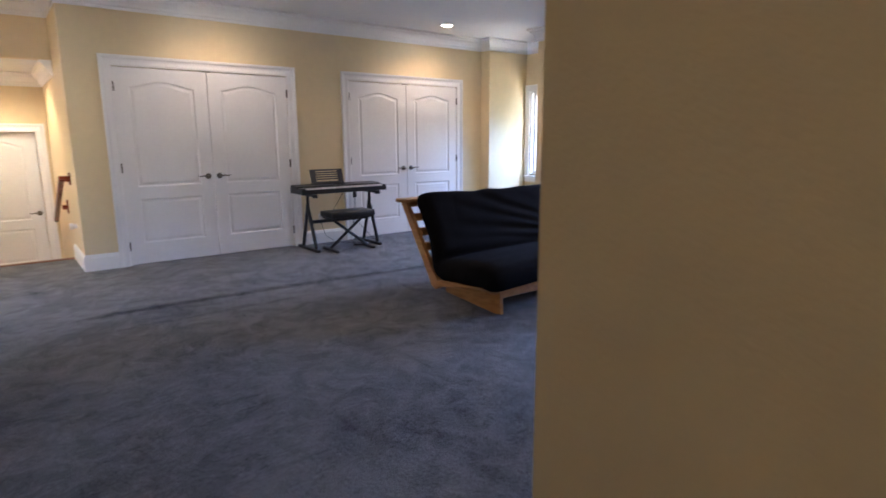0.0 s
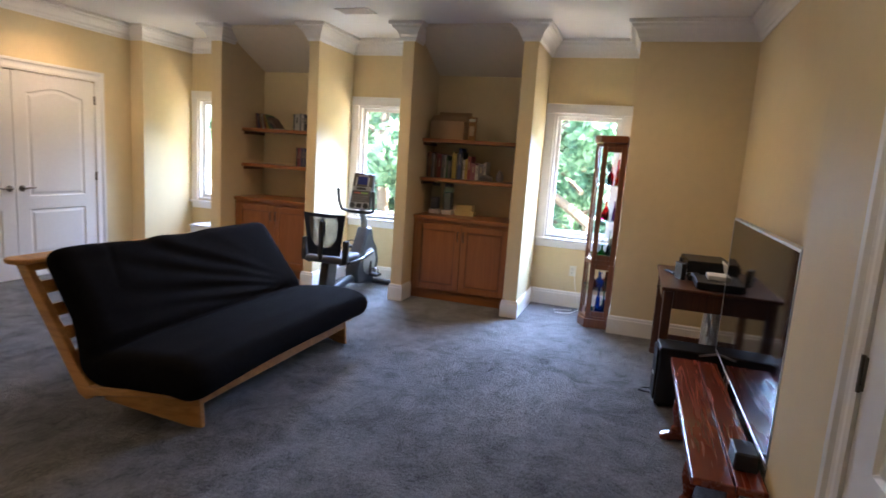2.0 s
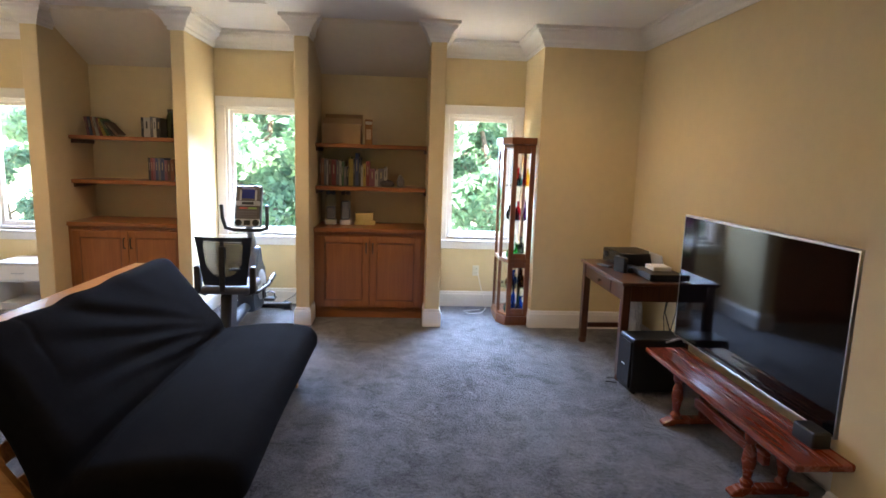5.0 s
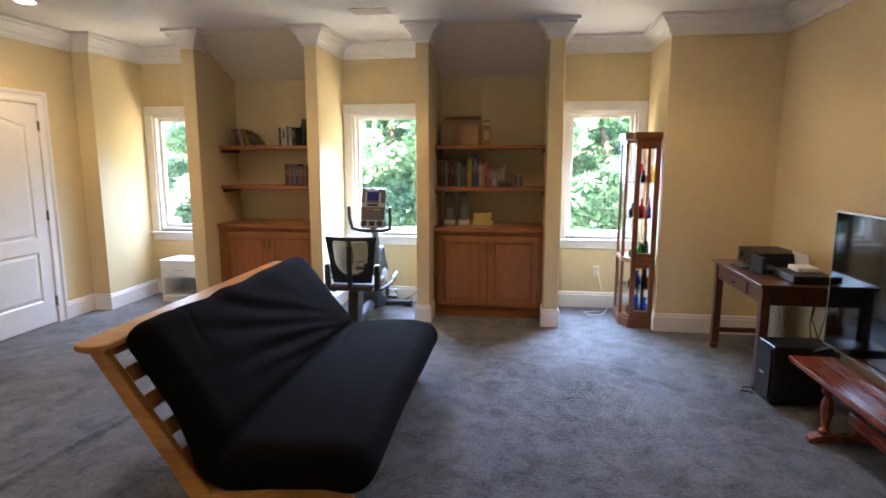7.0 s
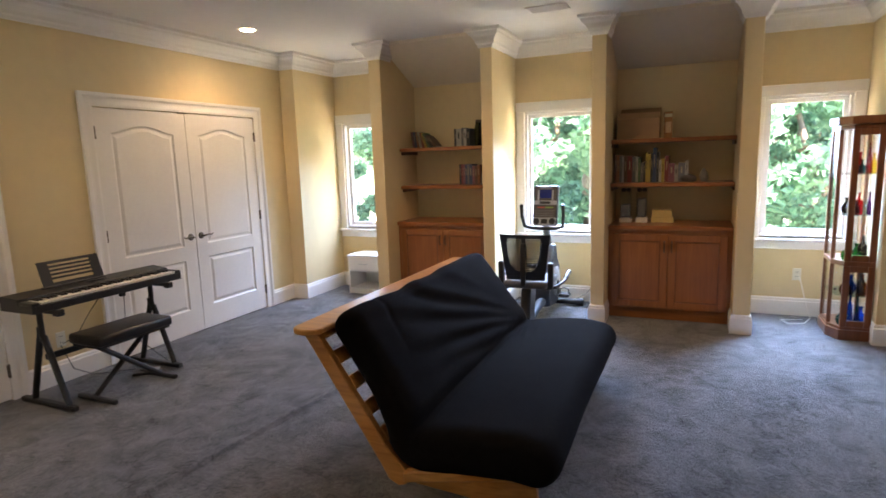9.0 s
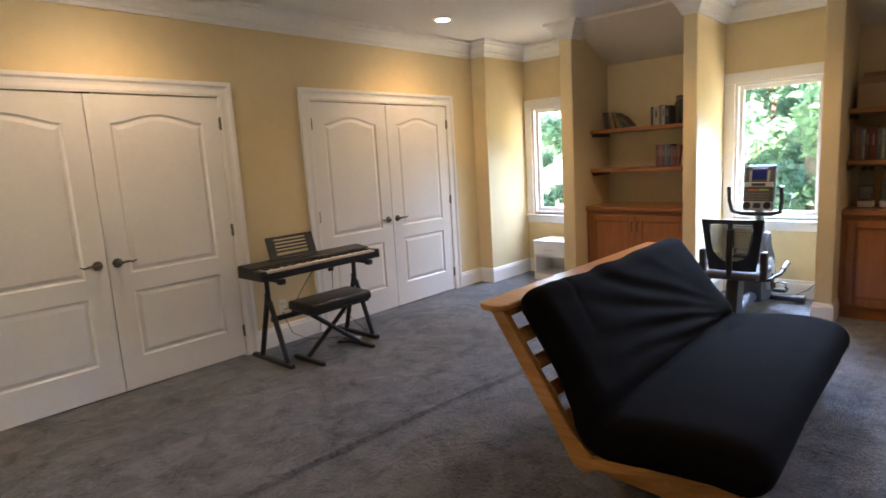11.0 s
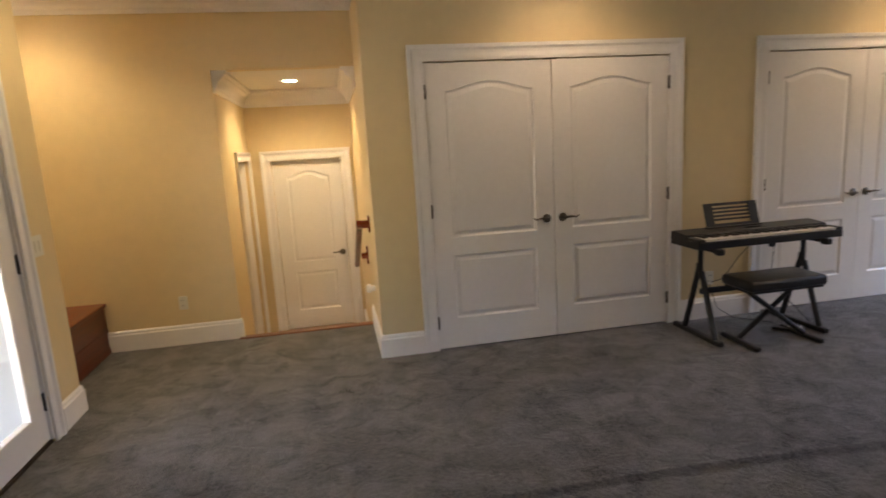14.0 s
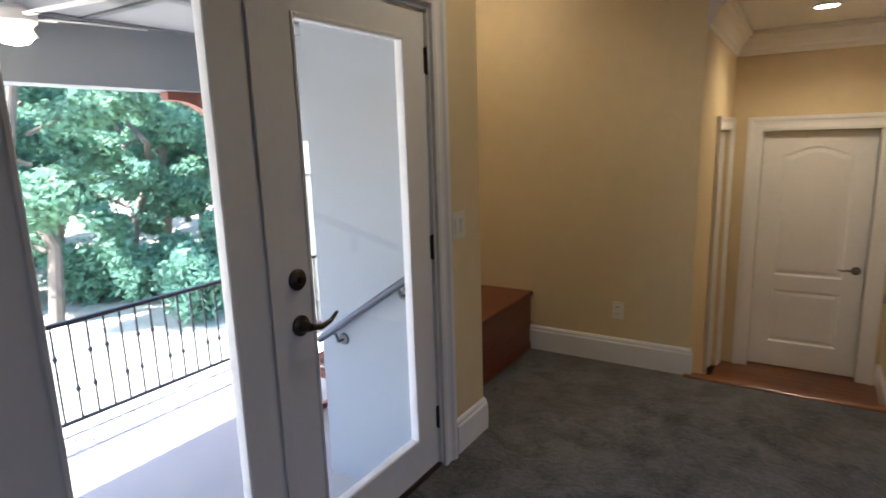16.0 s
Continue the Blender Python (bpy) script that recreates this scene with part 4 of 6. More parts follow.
def lump(name, label, m, r, sx, sy, sz, material, seed):
    bm = bmesh.new()
    bmesh.ops.create_icosphere(bm, subdivisions=3, radius=r)
    for v in bm.verts:
        v.co *= 1 + 0.3 * noise.noise(v.co * (2.2 / r) * 0.5 + Vector((seed, 0, 0)))
        v.co = Vector((v.co.x * sx, v.co.y * sy, max(v.co.z * sz, -r * sz * 0.55)))
    bm.transform(Matrix.Translation((0, 0, r * sz * 0.55)))
    ob = part(name, bm, material, smooth=True)
    ob.matrix_basis = m
    return tagged(ob, label, "ornament")


lump("shell_ornament", "dark mottled sea shell lying on the shelf", pose(6.66, A2[0] + 0.40, SZ[1] + 0.001), 0.06, 1.0, 1.3, 0.8, ROCK, 3)
lump("stone_ornament", "grey speckled stone ornament on the shelf", pose(6.68, A2[0] + 0.26, SZ[1] + 0.001), 0.055, 0.8, 0.7, 1.4, mat("pale shell", (0.3, 0.29, 0.28), 0.5, vary=0.5, scale=26, bump=0.3), 8)

GLASSG = glass_mat("grey jar glass", (0.86, 0.88, 0.88))


def jar(y, fill):
    ob = thing("glass_jar", "glass jar of grey beads on a pale foot", "jar", pose(6.66, y, 0.906), group="counter jars")
    part("foot", boxes((-0.05, -0.055, 0, 0.05, 0.055, 0.05), bevel=0.004), WHITE, ob)
    part("glass", boxes((-0.05, -0.05, 0.051, 0.05, 0.05, 0.30), bevel=0.01, seg=2), GLASSG, ob, "clear glass body")
    part("filling", boxes((-0.042, -0.042, 0.055, 0.042, 0.042, fill), bevel=0.01), mat("grey beads", (0.22, 0.22, 0.23), 0.4, vary=0.6, scale=60, bump=0.6, bump_scale=70), ob, "grey beads")
    for k in (-1, 1):
        part("knob", lathe([(0, 0), (0.02, 0.004), (0.026, 0.02), (0.018, 0.036), (0, 0.04)], 14, pose(0.0, k * 0.024, 0.30)), ROCK, ob, smooth=True)


jar(A2[1] - 0.13, 0.18)
jar(A2[1] - 0.28, 0.24)
BEIGE = mat("yellow card", (0.52, 0.40, 0.17), 0.6, vary=0.1, scale=14)
for n, (w, h, z, o) in enumerate(((0.21, 0.05, 0.906, 0), (0.18, 0.07, 0.957, 0.01))):
    ob = thing("small_box", "pale yellow cardboard box stacked on the counter", "box", pose(6.64, A2[1] - 0.37 - o, z), group="stacked boxes")
    part("box_base", boxes((0, -w, 0, 0.13, 0, h * 0.6), bevel=0.002), BEIGE, ob)
    part("lid", boxes((-0.002, -w - 0.002, h * 0.6, 0.132, 0.002, h), bevel=0.002), BEIGE, ob)
ob = thing("glass_vase", "dark glass jar holding brushes, standing among the books", "jar", pose(6.68, A1[0] + 0.20, SZ[0] + 0.001))
part("jar", lathe([(0, 0), (0.07, 0), (0.078, 0.02), (0.078, 0.20), (0.062, 0.235), (0.062, 0.25), (0, 0.25)], 24), glass_mat("green jar glass", (0.45, 0.52, 0.45)), ob, "greenish glass", True)
part("lid", lathe([(0, 0.25), (0.066, 0.25), (0.066, 0.275), (0, 0.28)], 24), BRONZE, ob, "dark metal lid", True)
ob = thing("picture_frame", "dark framed picture leaning at the back of the shelf", "picture frame", pose(6.82, A1[0] + 0.30, SZ[0] + 0.001, 0, 8))
part("frame", boxes((0, -0.28, 0, 0.018, -0.255, 0.29), (0, -0.025, 0, 0.018, 0, 0.29), (0, -0.255, 0.265, 0.018, -0.025, 0.29), (0, -0.255, 0, 0.018, -0.025, 0.025), bevel=0.002), BLACK, ob)
part("print", boxes((0.006, -0.256, 0.024, 0.014, -0.024, 0.266)), mat("green print", (0.06, 0.09, 0.08), 0.4, vary=0.5, scale=9), ob)


# ---- the television corner ----
bench = thing("bench", "long red cherry wood bench with turned trestle legs", "bench", pose(3.70, 0.615, 0, 0, 0, 0))
part("seat_board", boxes((-0.80, -0.108, 0.335, 0.745, 0.005, 0.37), bevel=0.008, seg=2), CHERRY, bench)
part("seat_board", boxes((-0.80, 0.007, 0.335, 0.745, 0.165, 0.37), bevel=0.008, seg=2), CHERRY, bench)
for sx in (-0.42, 0.34):
    for sy in (-0.065, 0.115):
        part("leg", lathe([(0.028, 0.05), (0.034, 0.07), (0.02, 0.09), (0.024, 0.12), (0.036, 0.18), (0.03, 0.24), (0.02, 0.27), (0.034, 0.29), (0.034, 0.335)], 16, pose(sx, sy, 0)), CHERRY, bench, smooth=True)
    part("trestle_foot", prism([(-0.20, 0.0), (-0.14, 0.0), (-0.12, 0.012), (0.12, 0.012), (0.14, 0.0), (0.20, 0.0), (0.205, 0.022), (0.15, 0.05), (-0.15, 0.05), (-0.205, 0.022)], sx - 0.03, sx + 0.03, "x", 0.006), CHERRY, bench)
part("stretcher", boxes((-0.39, -0.02, 0.13, 0.31, 0.02, 0.20), bevel=0.006), CHERRY, bench)

SCREEN = mat("switched-off screen", (0.003, 0.003, 0.004), 0.03, vary=0.02, spec=0.45)
tv = thing("television", "large flat television, switched off, in a thin silver bezel", "television", pose(3.835, 0.485, 0.371))
part("screen", boxes((-0.775, 0.008, 0.045, 0.775, 0.014, 0.885)), SCREEN, tv)
part("bezel", boxes((-0.785, -0.016, 0.036, -0.775, 0.016, 0.90), (0.775, -0.016, 0.036, 0.785, 0.016, 0.90), (-0.775, -0.016, 0.885, 0.775, 0.016, 0.90), (-0.775, -0.016, 0.032, 0.775, 0.017, 0.045), bevel=0.002), SILVER, tv)
part("back_cover", boxes((-0.775, -0.03, 0.06, 0.775, 0.007, 0.88), (-0.55, -0.055, 0.08, 0.55, -0.03, 0.55), bevel=0.008), BLACK, tv)
for sx in (-0.68, 0.68):
    part("foot", join(tube([(sx, -0.012, 0.008), (sx, 0.0, 0.04), (sx, 0.12, 0.008)], 0.008, 8)), SILVER, tv, "silver splayed foot", True)

desk = thing("desk", "dark brown wooden desk with a drawer and square legs", "desk", pose(5.24, 0.60, 0))
part("desktop", boxes((-0.52, -0.30, 0.73, 0.50, 0.265, 0.756), bevel=0.006, seg=2), WALNUT, desk)
for sx in (-1, 1):
    for sy in (-1, 1):
        cx, cy = -0.01 + sx * 0.46, -0.018 + sy * 0.235
        leg = part("leg", boxes((cx - 0.03, cy - 0.03, 0.05, cx + 0.03, cy + 0.03, 0.73), bevel=0.005), WALNUT, desk)
        part("leg_foot", lathe([(0.026, 0.0), (0.036, 0.012), (0.036, 0.03), (0.028, 0.05)], 14, pose(cx, cy, 0)), WALNUT, leg, smooth=True)
part("apron", boxes((-0.44, 0.215, 0.61, 0.42, 0.235, 0.73)), WALNUT, desk)
part("apron", boxes((-0.44, -0.27, 0.61, 0.42, -0.25, 0.73)), WALNUT, desk)
part("apron", boxes((-0.49, -0.22, 0.61, -0.47, 0.185, 0.73)), WALNUT, desk)
part("apron", boxes((0.45, -0.22, 0.61, 0.47, 0.185, 0.73)), WALNUT, desk)
dr = part("drawer", boxes((-0.22, 0.236, 0.622, 0.2, 0.246, 0.715), bevel=0.003), WALNUT, desk)
part("knob", lathe([(0, 0), (0.006, 0), (0.008, 0.012), (0.014, 0.02), (0.01, 0.028), (0, 0.03)], 12, pose(-0.01, 0.246, 0.668, -90)), BRONZE, dr, smooth=True)
part("footrest", boxes((0.435, -0.22, 0.14, 0.465, 0.18, 0.18), bevel=0.004), WALNUT, desk)
DT = 0.757
ob = thing("receiver", "black audio receiver standing on the desk", "receiver", pose(5.46, 0.53, DT, 0, 0, 4))
part("case", boxes((-0.19, -0.15, 0.012, 0.19, 0.15, 0.125), bevel=0.004), BLACK, ob)
part("front_panel", boxes((-0.19, 0.15, 0.014, 0.19, 0.158, 0.123), bevel=0.002), mat("receiver front", (0.02, 0.02, 0.022), 0.25), ob)
for x in (-0.13, 0.13):
    part("dial", lathe([(0, 0), (0.025, 0), (0.023, 0.016), (0, 0.017)], 18, pose(x, 0.158, 0.075, -90)), BLACK, ob, smooth=True)
for x in (-0.15, 0.15):
    for y in (-0.12, 0.12):
        part("foot", lathe([(0.016, 0), (0.016, 0.012)], 10, pose(x, y, 0)), BLACK, ob)
ob = thing("media_player", "flat black media player on the desk", "media player", pose(4.93, 0.52, DT))
part("case", boxes((-0.17, -0.13, 0.008, 0.17, 0.13, 0.055), bevel=0.005), BLACK, ob)
part("base", boxes((-0.15, -0.11, 0.0, 0.15, 0.11, 0.008)), BLACK, ob)
ob = thing("router", "small white router box with an upright panel", "router", pose(4.97, 0.50, DT + 0.056))
part("case", boxes((-0.08, -0.07, 0, 0.08, 0.07, 0.032), bevel=0.006, seg=2), WHITE, ob)
ob = thing("tablet", "thin white tablet leaning against the wall on the desk", "tablet", pose(5.18, 0.40, DT, -14))
part("shell", boxes((-0.12, -0.005, 0.0, 0.12, 0.005, 0.15), bevel=0.004), WHITE, ob)
ob = thing("game_controller", "black hand-held controller lying on the desk", "controller", pose(5.17, 0.62, DT))
part("shell", boxes((-0.07, -0.03, 0.0, 0.07, 0.03, 0.045), (-0.08, 0.0, 0.0, -0.045, 0.06, 0.04), (0.045, 0.0, 0.0, 0.08, 0.06, 0.04), bevel=0.012, seg=2), BLACK, ob)
ob = thing("hard_drive", "small upright black drive case on the desk", "drive", pose(5.14, 0.73, DT, 0, 0, 20))
part("case", boxes((-0.06, -0.018, 0, 0.06, 0.018, 0.12), bevel=0.004), BLACK, ob)
ob = thing("remote_control", "black remote control lying on the desk", "remote control", pose(5.36, 0.78, DT, 0, 0, 20))
part("shell", boxes((-0.08, -0.02, 0, 0.08, 0.02, 0.018), bevel=0.005), BLACK, ob)
part("buttons", boxes(*[(-0.07 + i * 0.022, -0.012 + j * 0.012, 0.018, -0.06 + i * 0.022, -0.005 + j * 0.012, 0.020) for i in range(6) for j in range(2)]), GREY, ob)
sub = thing("subwoofer", "black wooden subwoofer cabinet on the carpet by the bench", "subwoofer", pose(4.62, 0.66, 0, 0, 0, 3))
part("cabinet", boxes((-0.11, -0.20, 0.015, 0.11, 0.185, 0.40), bevel=0.006), BLACK, sub)
part("grille", boxes((-0.10, 0.185, 0.04, 0.10, 0.20, 0.38), bevel=0.006), mat("speaker cloth", (0.008, 0.008, 0.009), 0.9, bump=0.4, bump_scale=400), sub, "black cloth grille")
part("badge", boxes((-0.025, 0.2, 0.19, 0.025, 0.203, 0.20)), SILVER, sub)
for x in (-0.09, 0.09):
    for y in (-0.17, 0.15):
        part("foot", lathe([(0.015, 0), (0.018, 0.015)], 10, pose(x, y, 0)), BLACK, sub)
ob = thing("soundbar_box", "small black speaker box on the bench under the screen", "speaker", pose(3.10, 0.57, 0.371))
part("case", boxes((-0.07, -0.045, 0, 0.07, 0.045, 0.075), bevel=0.006), BLACK, ob)
ob = thing("plastic_bag", "crumpled clear plastic bag hanging under the desk", "bag", pose(5.55, 0.42, 0))
bm = bmesh.new()
bmesh.ops.create_icosphere(bm, subdivisions=4, radius=0.16)
for v in bm.verts:
    v.co *= 1 + 0.35 * abs(noise.noise(v.co * 14)) + 0.2 * noise.noise(v.co * 5)
    v.co = Vector((v.co.x * 0.7, v.co.y * 0.4, max(0.0, v.co.z * 1.6 + 0.27)))
part("film", bm, mat("milky film", (0.55, 0.55, 0.55), 0.25, vary=0.2), ob)
for n, pts in enumerate(([(4.95, 0.34, 0.72), (4.90, 0.36, 0.5), (4.99, 0.35, 0.3), (4.90, 0.37, 0.1), (4.84, 0.45, 0.006)], [(5.05, 0.33, 0.72), (5.06, 0.37, 0.45), (4.95, 0.34, 0.25), (5.0, 0.4, 0.006)], [(5.10, 0.33, 0.7), (5.12, 0.35, 0.4), (5.04, 0.36, 0.2), (5.1, 0.36, 0.006)], [(4.86, 0.45, 0.006), (4.8, 0.9, 0.006), (4.73, 0.93, 0.006), (4.71, 0.86, 0.006)])):
    tagged(part("cable", tube(pts, 0.004, 6), BLACK, smooth=True), "thin black cable hanging behind the desk", "cable", group="desk cables")
ob = thing("power_strip", "black power brick lying on the carpet under the desk", "power brick", pose(5.02, 0.48, 0))
part("case", boxes((-0.09, -0.04, 0, 0.09, 0.04, 0.05), bevel=0.008), BLACK, ob)


# ---- the keyboard ----
IVORY = mat("white keys", (0.72, 0.70, 0.66), 0.3, vary=0.04)
kb = thing("digital_piano", "black 76-key digital piano on a folding stand", "keyboard", pose(3.41, 6.52, 0.70, 0, 0, 180))
W = 1.15
part("body", prism([(-0.17, 0.0), (0.17, 0.0), (0.17, 0.05), (0.155, 0.06), (0.03, 0.05), (0.02, 0.085), (-0.14, 0.10), (-0.17, 0.09)], -W / 2, W / 2, "x", 0.004), BLACK, kb)
part("end_block", boxes((-W / 2, 0.03, 0.05, -W / 2 + 0.05, 0.168, 0.072), bevel=0.005), BLACK, kb)
part("end_block", boxes((W / 2 - 0.05, 0.03, 0.05, W / 2, 0.168, 0.072), bevel=0.005), BLACK, kb)
keys = 45
kw = (W - 0.11) / keys
first = None
for i in range(keys):
    if first is None:
        first = part("white_key", boxes((0.0005, 0.032, 0.054, kw - 0.0005, 0.166, 0.070), bevel=0.001), IVORY, kb)
        key = first
    else:
        key = new("white_key", first.data)
        key.parent = kb
    key.location.x = -W / 2 + 0.055 + i * kw
sharp = None
for i in range(keys - 1):
    if i % 7 in (2, 6):
        continue
    if sharp is None:
        sharp = part("black_key", boxes((-0.006, 0.032, 0.07, 0.006, 0.115, 0.081), bevel=0.0015), BLACK, kb)
        key = sharp
    else:
        key = new("black_key", sharp.data)
        key.parent = kb
    key.location.x = -W / 2 + 0.055 + (i + 1) * kw
part("display", boxes((-0.10, -0.06, 0.0915, 0.06, -0.02, 0.094)), mat("dark display", (0.02, 0.022, 0.025), 0.15), kb)
rest_at = pose(0.10, -0.11, 0.095, 18)
rest = part("music_rest", boxes((-0.22, -0.004, 0.0, 0.22, 0.004, 0.03)), BLACK, kb, "slotted black music rest")
rest.matrix_basis = rest_at
for title, side in [("rest_top", (-0.22, -0.004, 0.165, 0.22, 0.004, 0.185)), ("rest_side", (-0.22, -0.004, 0.03, -0.15, 0.004, 0.165)), ("rest_side", (0.15, -0.004, 0.03, 0.22, 0.004, 0.165))] + [("rest_slat", (-0.15, -0.004, 0.052 + k * 0.028, 0.15, 0.004, 0.067 + k * 0.028)) for k in range(4)]:
    part(title, boxes(side), BLACK, rest)
part("rest_ledge", boxes((-0.12, -0.12, 0.094, 0.34, -0.085, 0.106), bevel=0.003), BLACK, kb)
stand = thing("keyboard_stand", "black folding metal keyboard stand", "keyboard stand", pose(3.42, 6.57, 0))
for sx in (-0.43, 0.43):
    part("base_bar", boxes((sx - 0.022, -0.27, 0.0, sx + 0.022, 0.29, 0.035), bevel=0.006), BLACKMETAL, stand)
    part("leg", tube([(sx, -0.20, 0.035), (sx, -0.03, 0.50)], 0.021, 10), BLACKMETAL, stand, smooth=True)
    part("leg", tube([(sx, 0.16, 0.035), (sx, 0.0, 0.52), (sx, 0.0, 0.56)], 0.021, 10), BLACKMETAL, stand, smooth=True)
    part("upright", tube([(sx, -0.015, 0.46), (sx, -0.015, 0.67)], 0.019, 10), BLACKMETAL, stand, smooth=True)
    part("support_arm", boxes((sx - 0.02, -0.24, 0.665, sx + 0.02, 0.17, 0.699), bevel=0.006), BLACKMETAL, stand)
    part("rubber_pad", boxes((sx - 0.027, -0.25, 0.655, sx + 0.027, -0.19, 0.6985), bevel=0.008), BLACK, stand)
part("cross_bar", boxes((-0.41, -0.005, 0.32, 0.41, 0.025, 0.36), bevel=0.004), BLACKMETAL, stand)
kbench = thing("piano_bench", "black padded keyboard bench with crossed folding legs", "bench", pose(3.41, 6.33, 0))
part("cushion", boxes((-0.30, -0.16, 0.41, 0.30, 0.16, 0.485), bevel=0.022, seg=3), mat("black vinyl", (0.012, 0.012, 0.013), 0.35, vary=0.2, bump=0.1, bump_scale=200), kbench, "black vinyl cushion", True)
part("pan", boxes((-0.28, -0.14, 0.395, 0.28, 0.14, 0.411)), BLACKMETAL, kbench)
for sx, y in ((1, -0.03), (-1, 0.03)):
    part("leg", tube([(sx * 0.24, y, 0.03), (-sx * 0.24, y, 0.40)], 0.018, 8), BLACKMETAL, kbench, smooth=True)
    part("foot_bar", boxes((sx * 0.25 - 0.02, -0.19, 0.0, sx * 0.25 + 0.02, 0.19, 0.032), bevel=0.008), BLACKMETAL, kbench)
ob = thing("sustain_pedal", "small black sustain pedal on the carpet under the stand", "pedal", pose(3.66, 6.48, 0, 0, 0, 40))
part("base", boxes((-0.05, -0.08, 0, 0.05, 0.08, 0.022), bevel=0.005), BLACK, ob)
part("plate", boxes((-0.03, -0.11, 0.024, 0.03, -0.02, 0.034), bevel=0.004), SILVER, ob)
for pts in ([(3.55, 6.66, 0.70), (3.52, 6.84, 0.5), (3.42, 6.88, 0.33), (3.34, 6.915, 0.30)], [(3.70, 6.66, 0.70), (3.74, 6.75, 0.3), (3.9, 6.5, 0.02), (3.72, 6.44, 0.006), (3.66, 6.54, 0.012)], [(3.32, 6.915, 0.29), (3.36, 6.86, 0.1), (3.5, 6.85, 0.006), (3.68, 6.62, 0.01)]):
    tagged(part("cable", tube(pts, 0.003, 6), BLACK, smooth=True), "thin black lead hanging from the keyboard", "cable", group="keyboard leads")
ob = thing("power_adapter", "black power adapter hanging on its lead", "adapter", pose(3.74, 6.74, 0.585))
part("case", boxes((-0.022, -0.016, 0, 0.022, 0.016, 0.075), bevel=0.005), BLACK, ob)
part("lead", tube([(0, 0, 0.07), (-0.01, -0.02, 0.13)], 0.003, 6), BLACK, ob)


# ---- the curio cabinet ----
cur = thing("curio_cabinet", "narrow corner curio cabinet of dark oak with glass doors", "curio cabinet", pose(6.19, P5 + 0.012, 0))
plan = [(0.0, 0.0), (0.0, 0.215), (0.13, 0.285), (0.44, 0.285), (0.44, 0.0)]


def ring(out, z0, z1, bevel=0.004):
    cx, cy = 0.22, 0.14
    return prism([(x + (out if x > cx else -out), y + (out if y > cy else (-0.004 if out > 0 else 0))) for x, y in plan], z0, z1, "z", bevel)


part("plinth", ring(0.008, 0.0, 0.085), OAK, cur)
part("cornice", ring(0.018, 1.755, 1.82), OAK, cur)
part("deck", ring(0.0, 0.62, 0.66), OAK, cur)
part("top_board", ring(0.0, 1.72, 1.754), OAK, cur)
part("bottom_board", ring(0.0, 0.086, 0.11), OAK, cur)
POSTS = plan
for x, y in POSTS:
    hy = 0.023 if x < 0.05 else 0.015
    cx, cy = x + (0.015 if x < 0.2 else -0.015), y + (hy if y < 0.1 else -hy)
    for z0, z1 in ((0.11, 0.62), (0.66, 1.72)):
        part("post", boxes((cx - 0.015, cy - hy, z0, cx + 0.015, cy + hy, z1), bevel=0.003), OAK, cur)
for n, ((xa, ya), (xb, yb)) in enumerate(zip(POSTS, POSTS[1:] + POSTS[:1])):
    for z0, z1 in ((0.11, 0.62), (0.66, 1.72)):
        bm = bmesh.new()
        ix, iy = (0.22 - (xa + xb) / 2) * 0.06, (0.14 - (ya + yb) / 2) * 0.06
        q = [(xa + ix, ya + iy, z0), (xb + ix, yb + iy, z0), (xb + ix, yb + iy, z1), (xa + ix, ya + iy, z1)]
        vs = [bm.verts.new(p) for p in q]
        f = bm.faces.new(vs)
        bmesh.ops.solidify(bm, geom=[f], thickness=0.003)
        pane = part("pane", bm, GLASS, cur, "clear glass pane")
        pane.visible_shadow = False
for z0, z1 in ((0.11, 0.62), (0.66, 1.72)):
    part("door_rail", boxes((0.003, 0.047, z0, 0.028, 0.168, z0 + 0.05), bevel=0.003), OAK, cur)
    part("door_rail", boxes((0.003, 0.047, z1 - 0.05, 0.028, 0.168, z1), bevel=0.003), OAK, cur)
part("knob", lathe([(0, 0), (0.006, 0), (0.012, 0.014), (0.008, 0.022), (0, 0.023)], 12, pose(0.05, 0.245, 0.42, 0, -90, -50)), BRONZE, cur, smooth=True)
SHELFGLASS = glass_mat("shelf glass", (0.8, 0.93, 0.9))
for z in (0.36, 1.03, 1.36):
    part("glass_shelf", prism([(x * 0.92 + 0.018, y * 0.9 + 0.014) for x, y in plan], z, z + 0.006), SHELFGLASS, cur, "clear glass shelf")
TINTS = {"blue": (0.02, 0.22, 0.75), "green": (0.05, 0.6, 0.2), "red": (0.75, 0.05, 0.08), "amber": (0.55, 0.22, 0.03), "purple": (0.32, 0.06, 0.5), "clear": (0.85, 0.9, 0.9), "yellow": (0.85, 0.7, 0.2), "dark": (0.06, 0.03, 0.03), "teal": (0.1, 0.55, 0.6)}
TINTS = {k: glass_mat(k + " bottle glass", v, 0.02) for k, v in TINTS.items()}
SHAPES = [
    [(0, 0), (0.032, 0), (0.034, 0.01), (0.034, 0.09), (0.012, 0.12), (0.011, 0.16), (0.015, 0.165), (0, 0.166)],
    [(0, 0), (0.026, 0), (0.04, 0.03), (0.036, 0.06), (0.012, 0.085), (0.012, 0.11), (0.02, 0.12), (0, 0.121)],
    [(0, 0), (0.022, 0), (0.024, 0.01), (0.018, 0.11), (0.009, 0.14), (0.009, 0.20), (0.013, 0.21), (0, 0.211)],
]
rnd = random.Random(11)
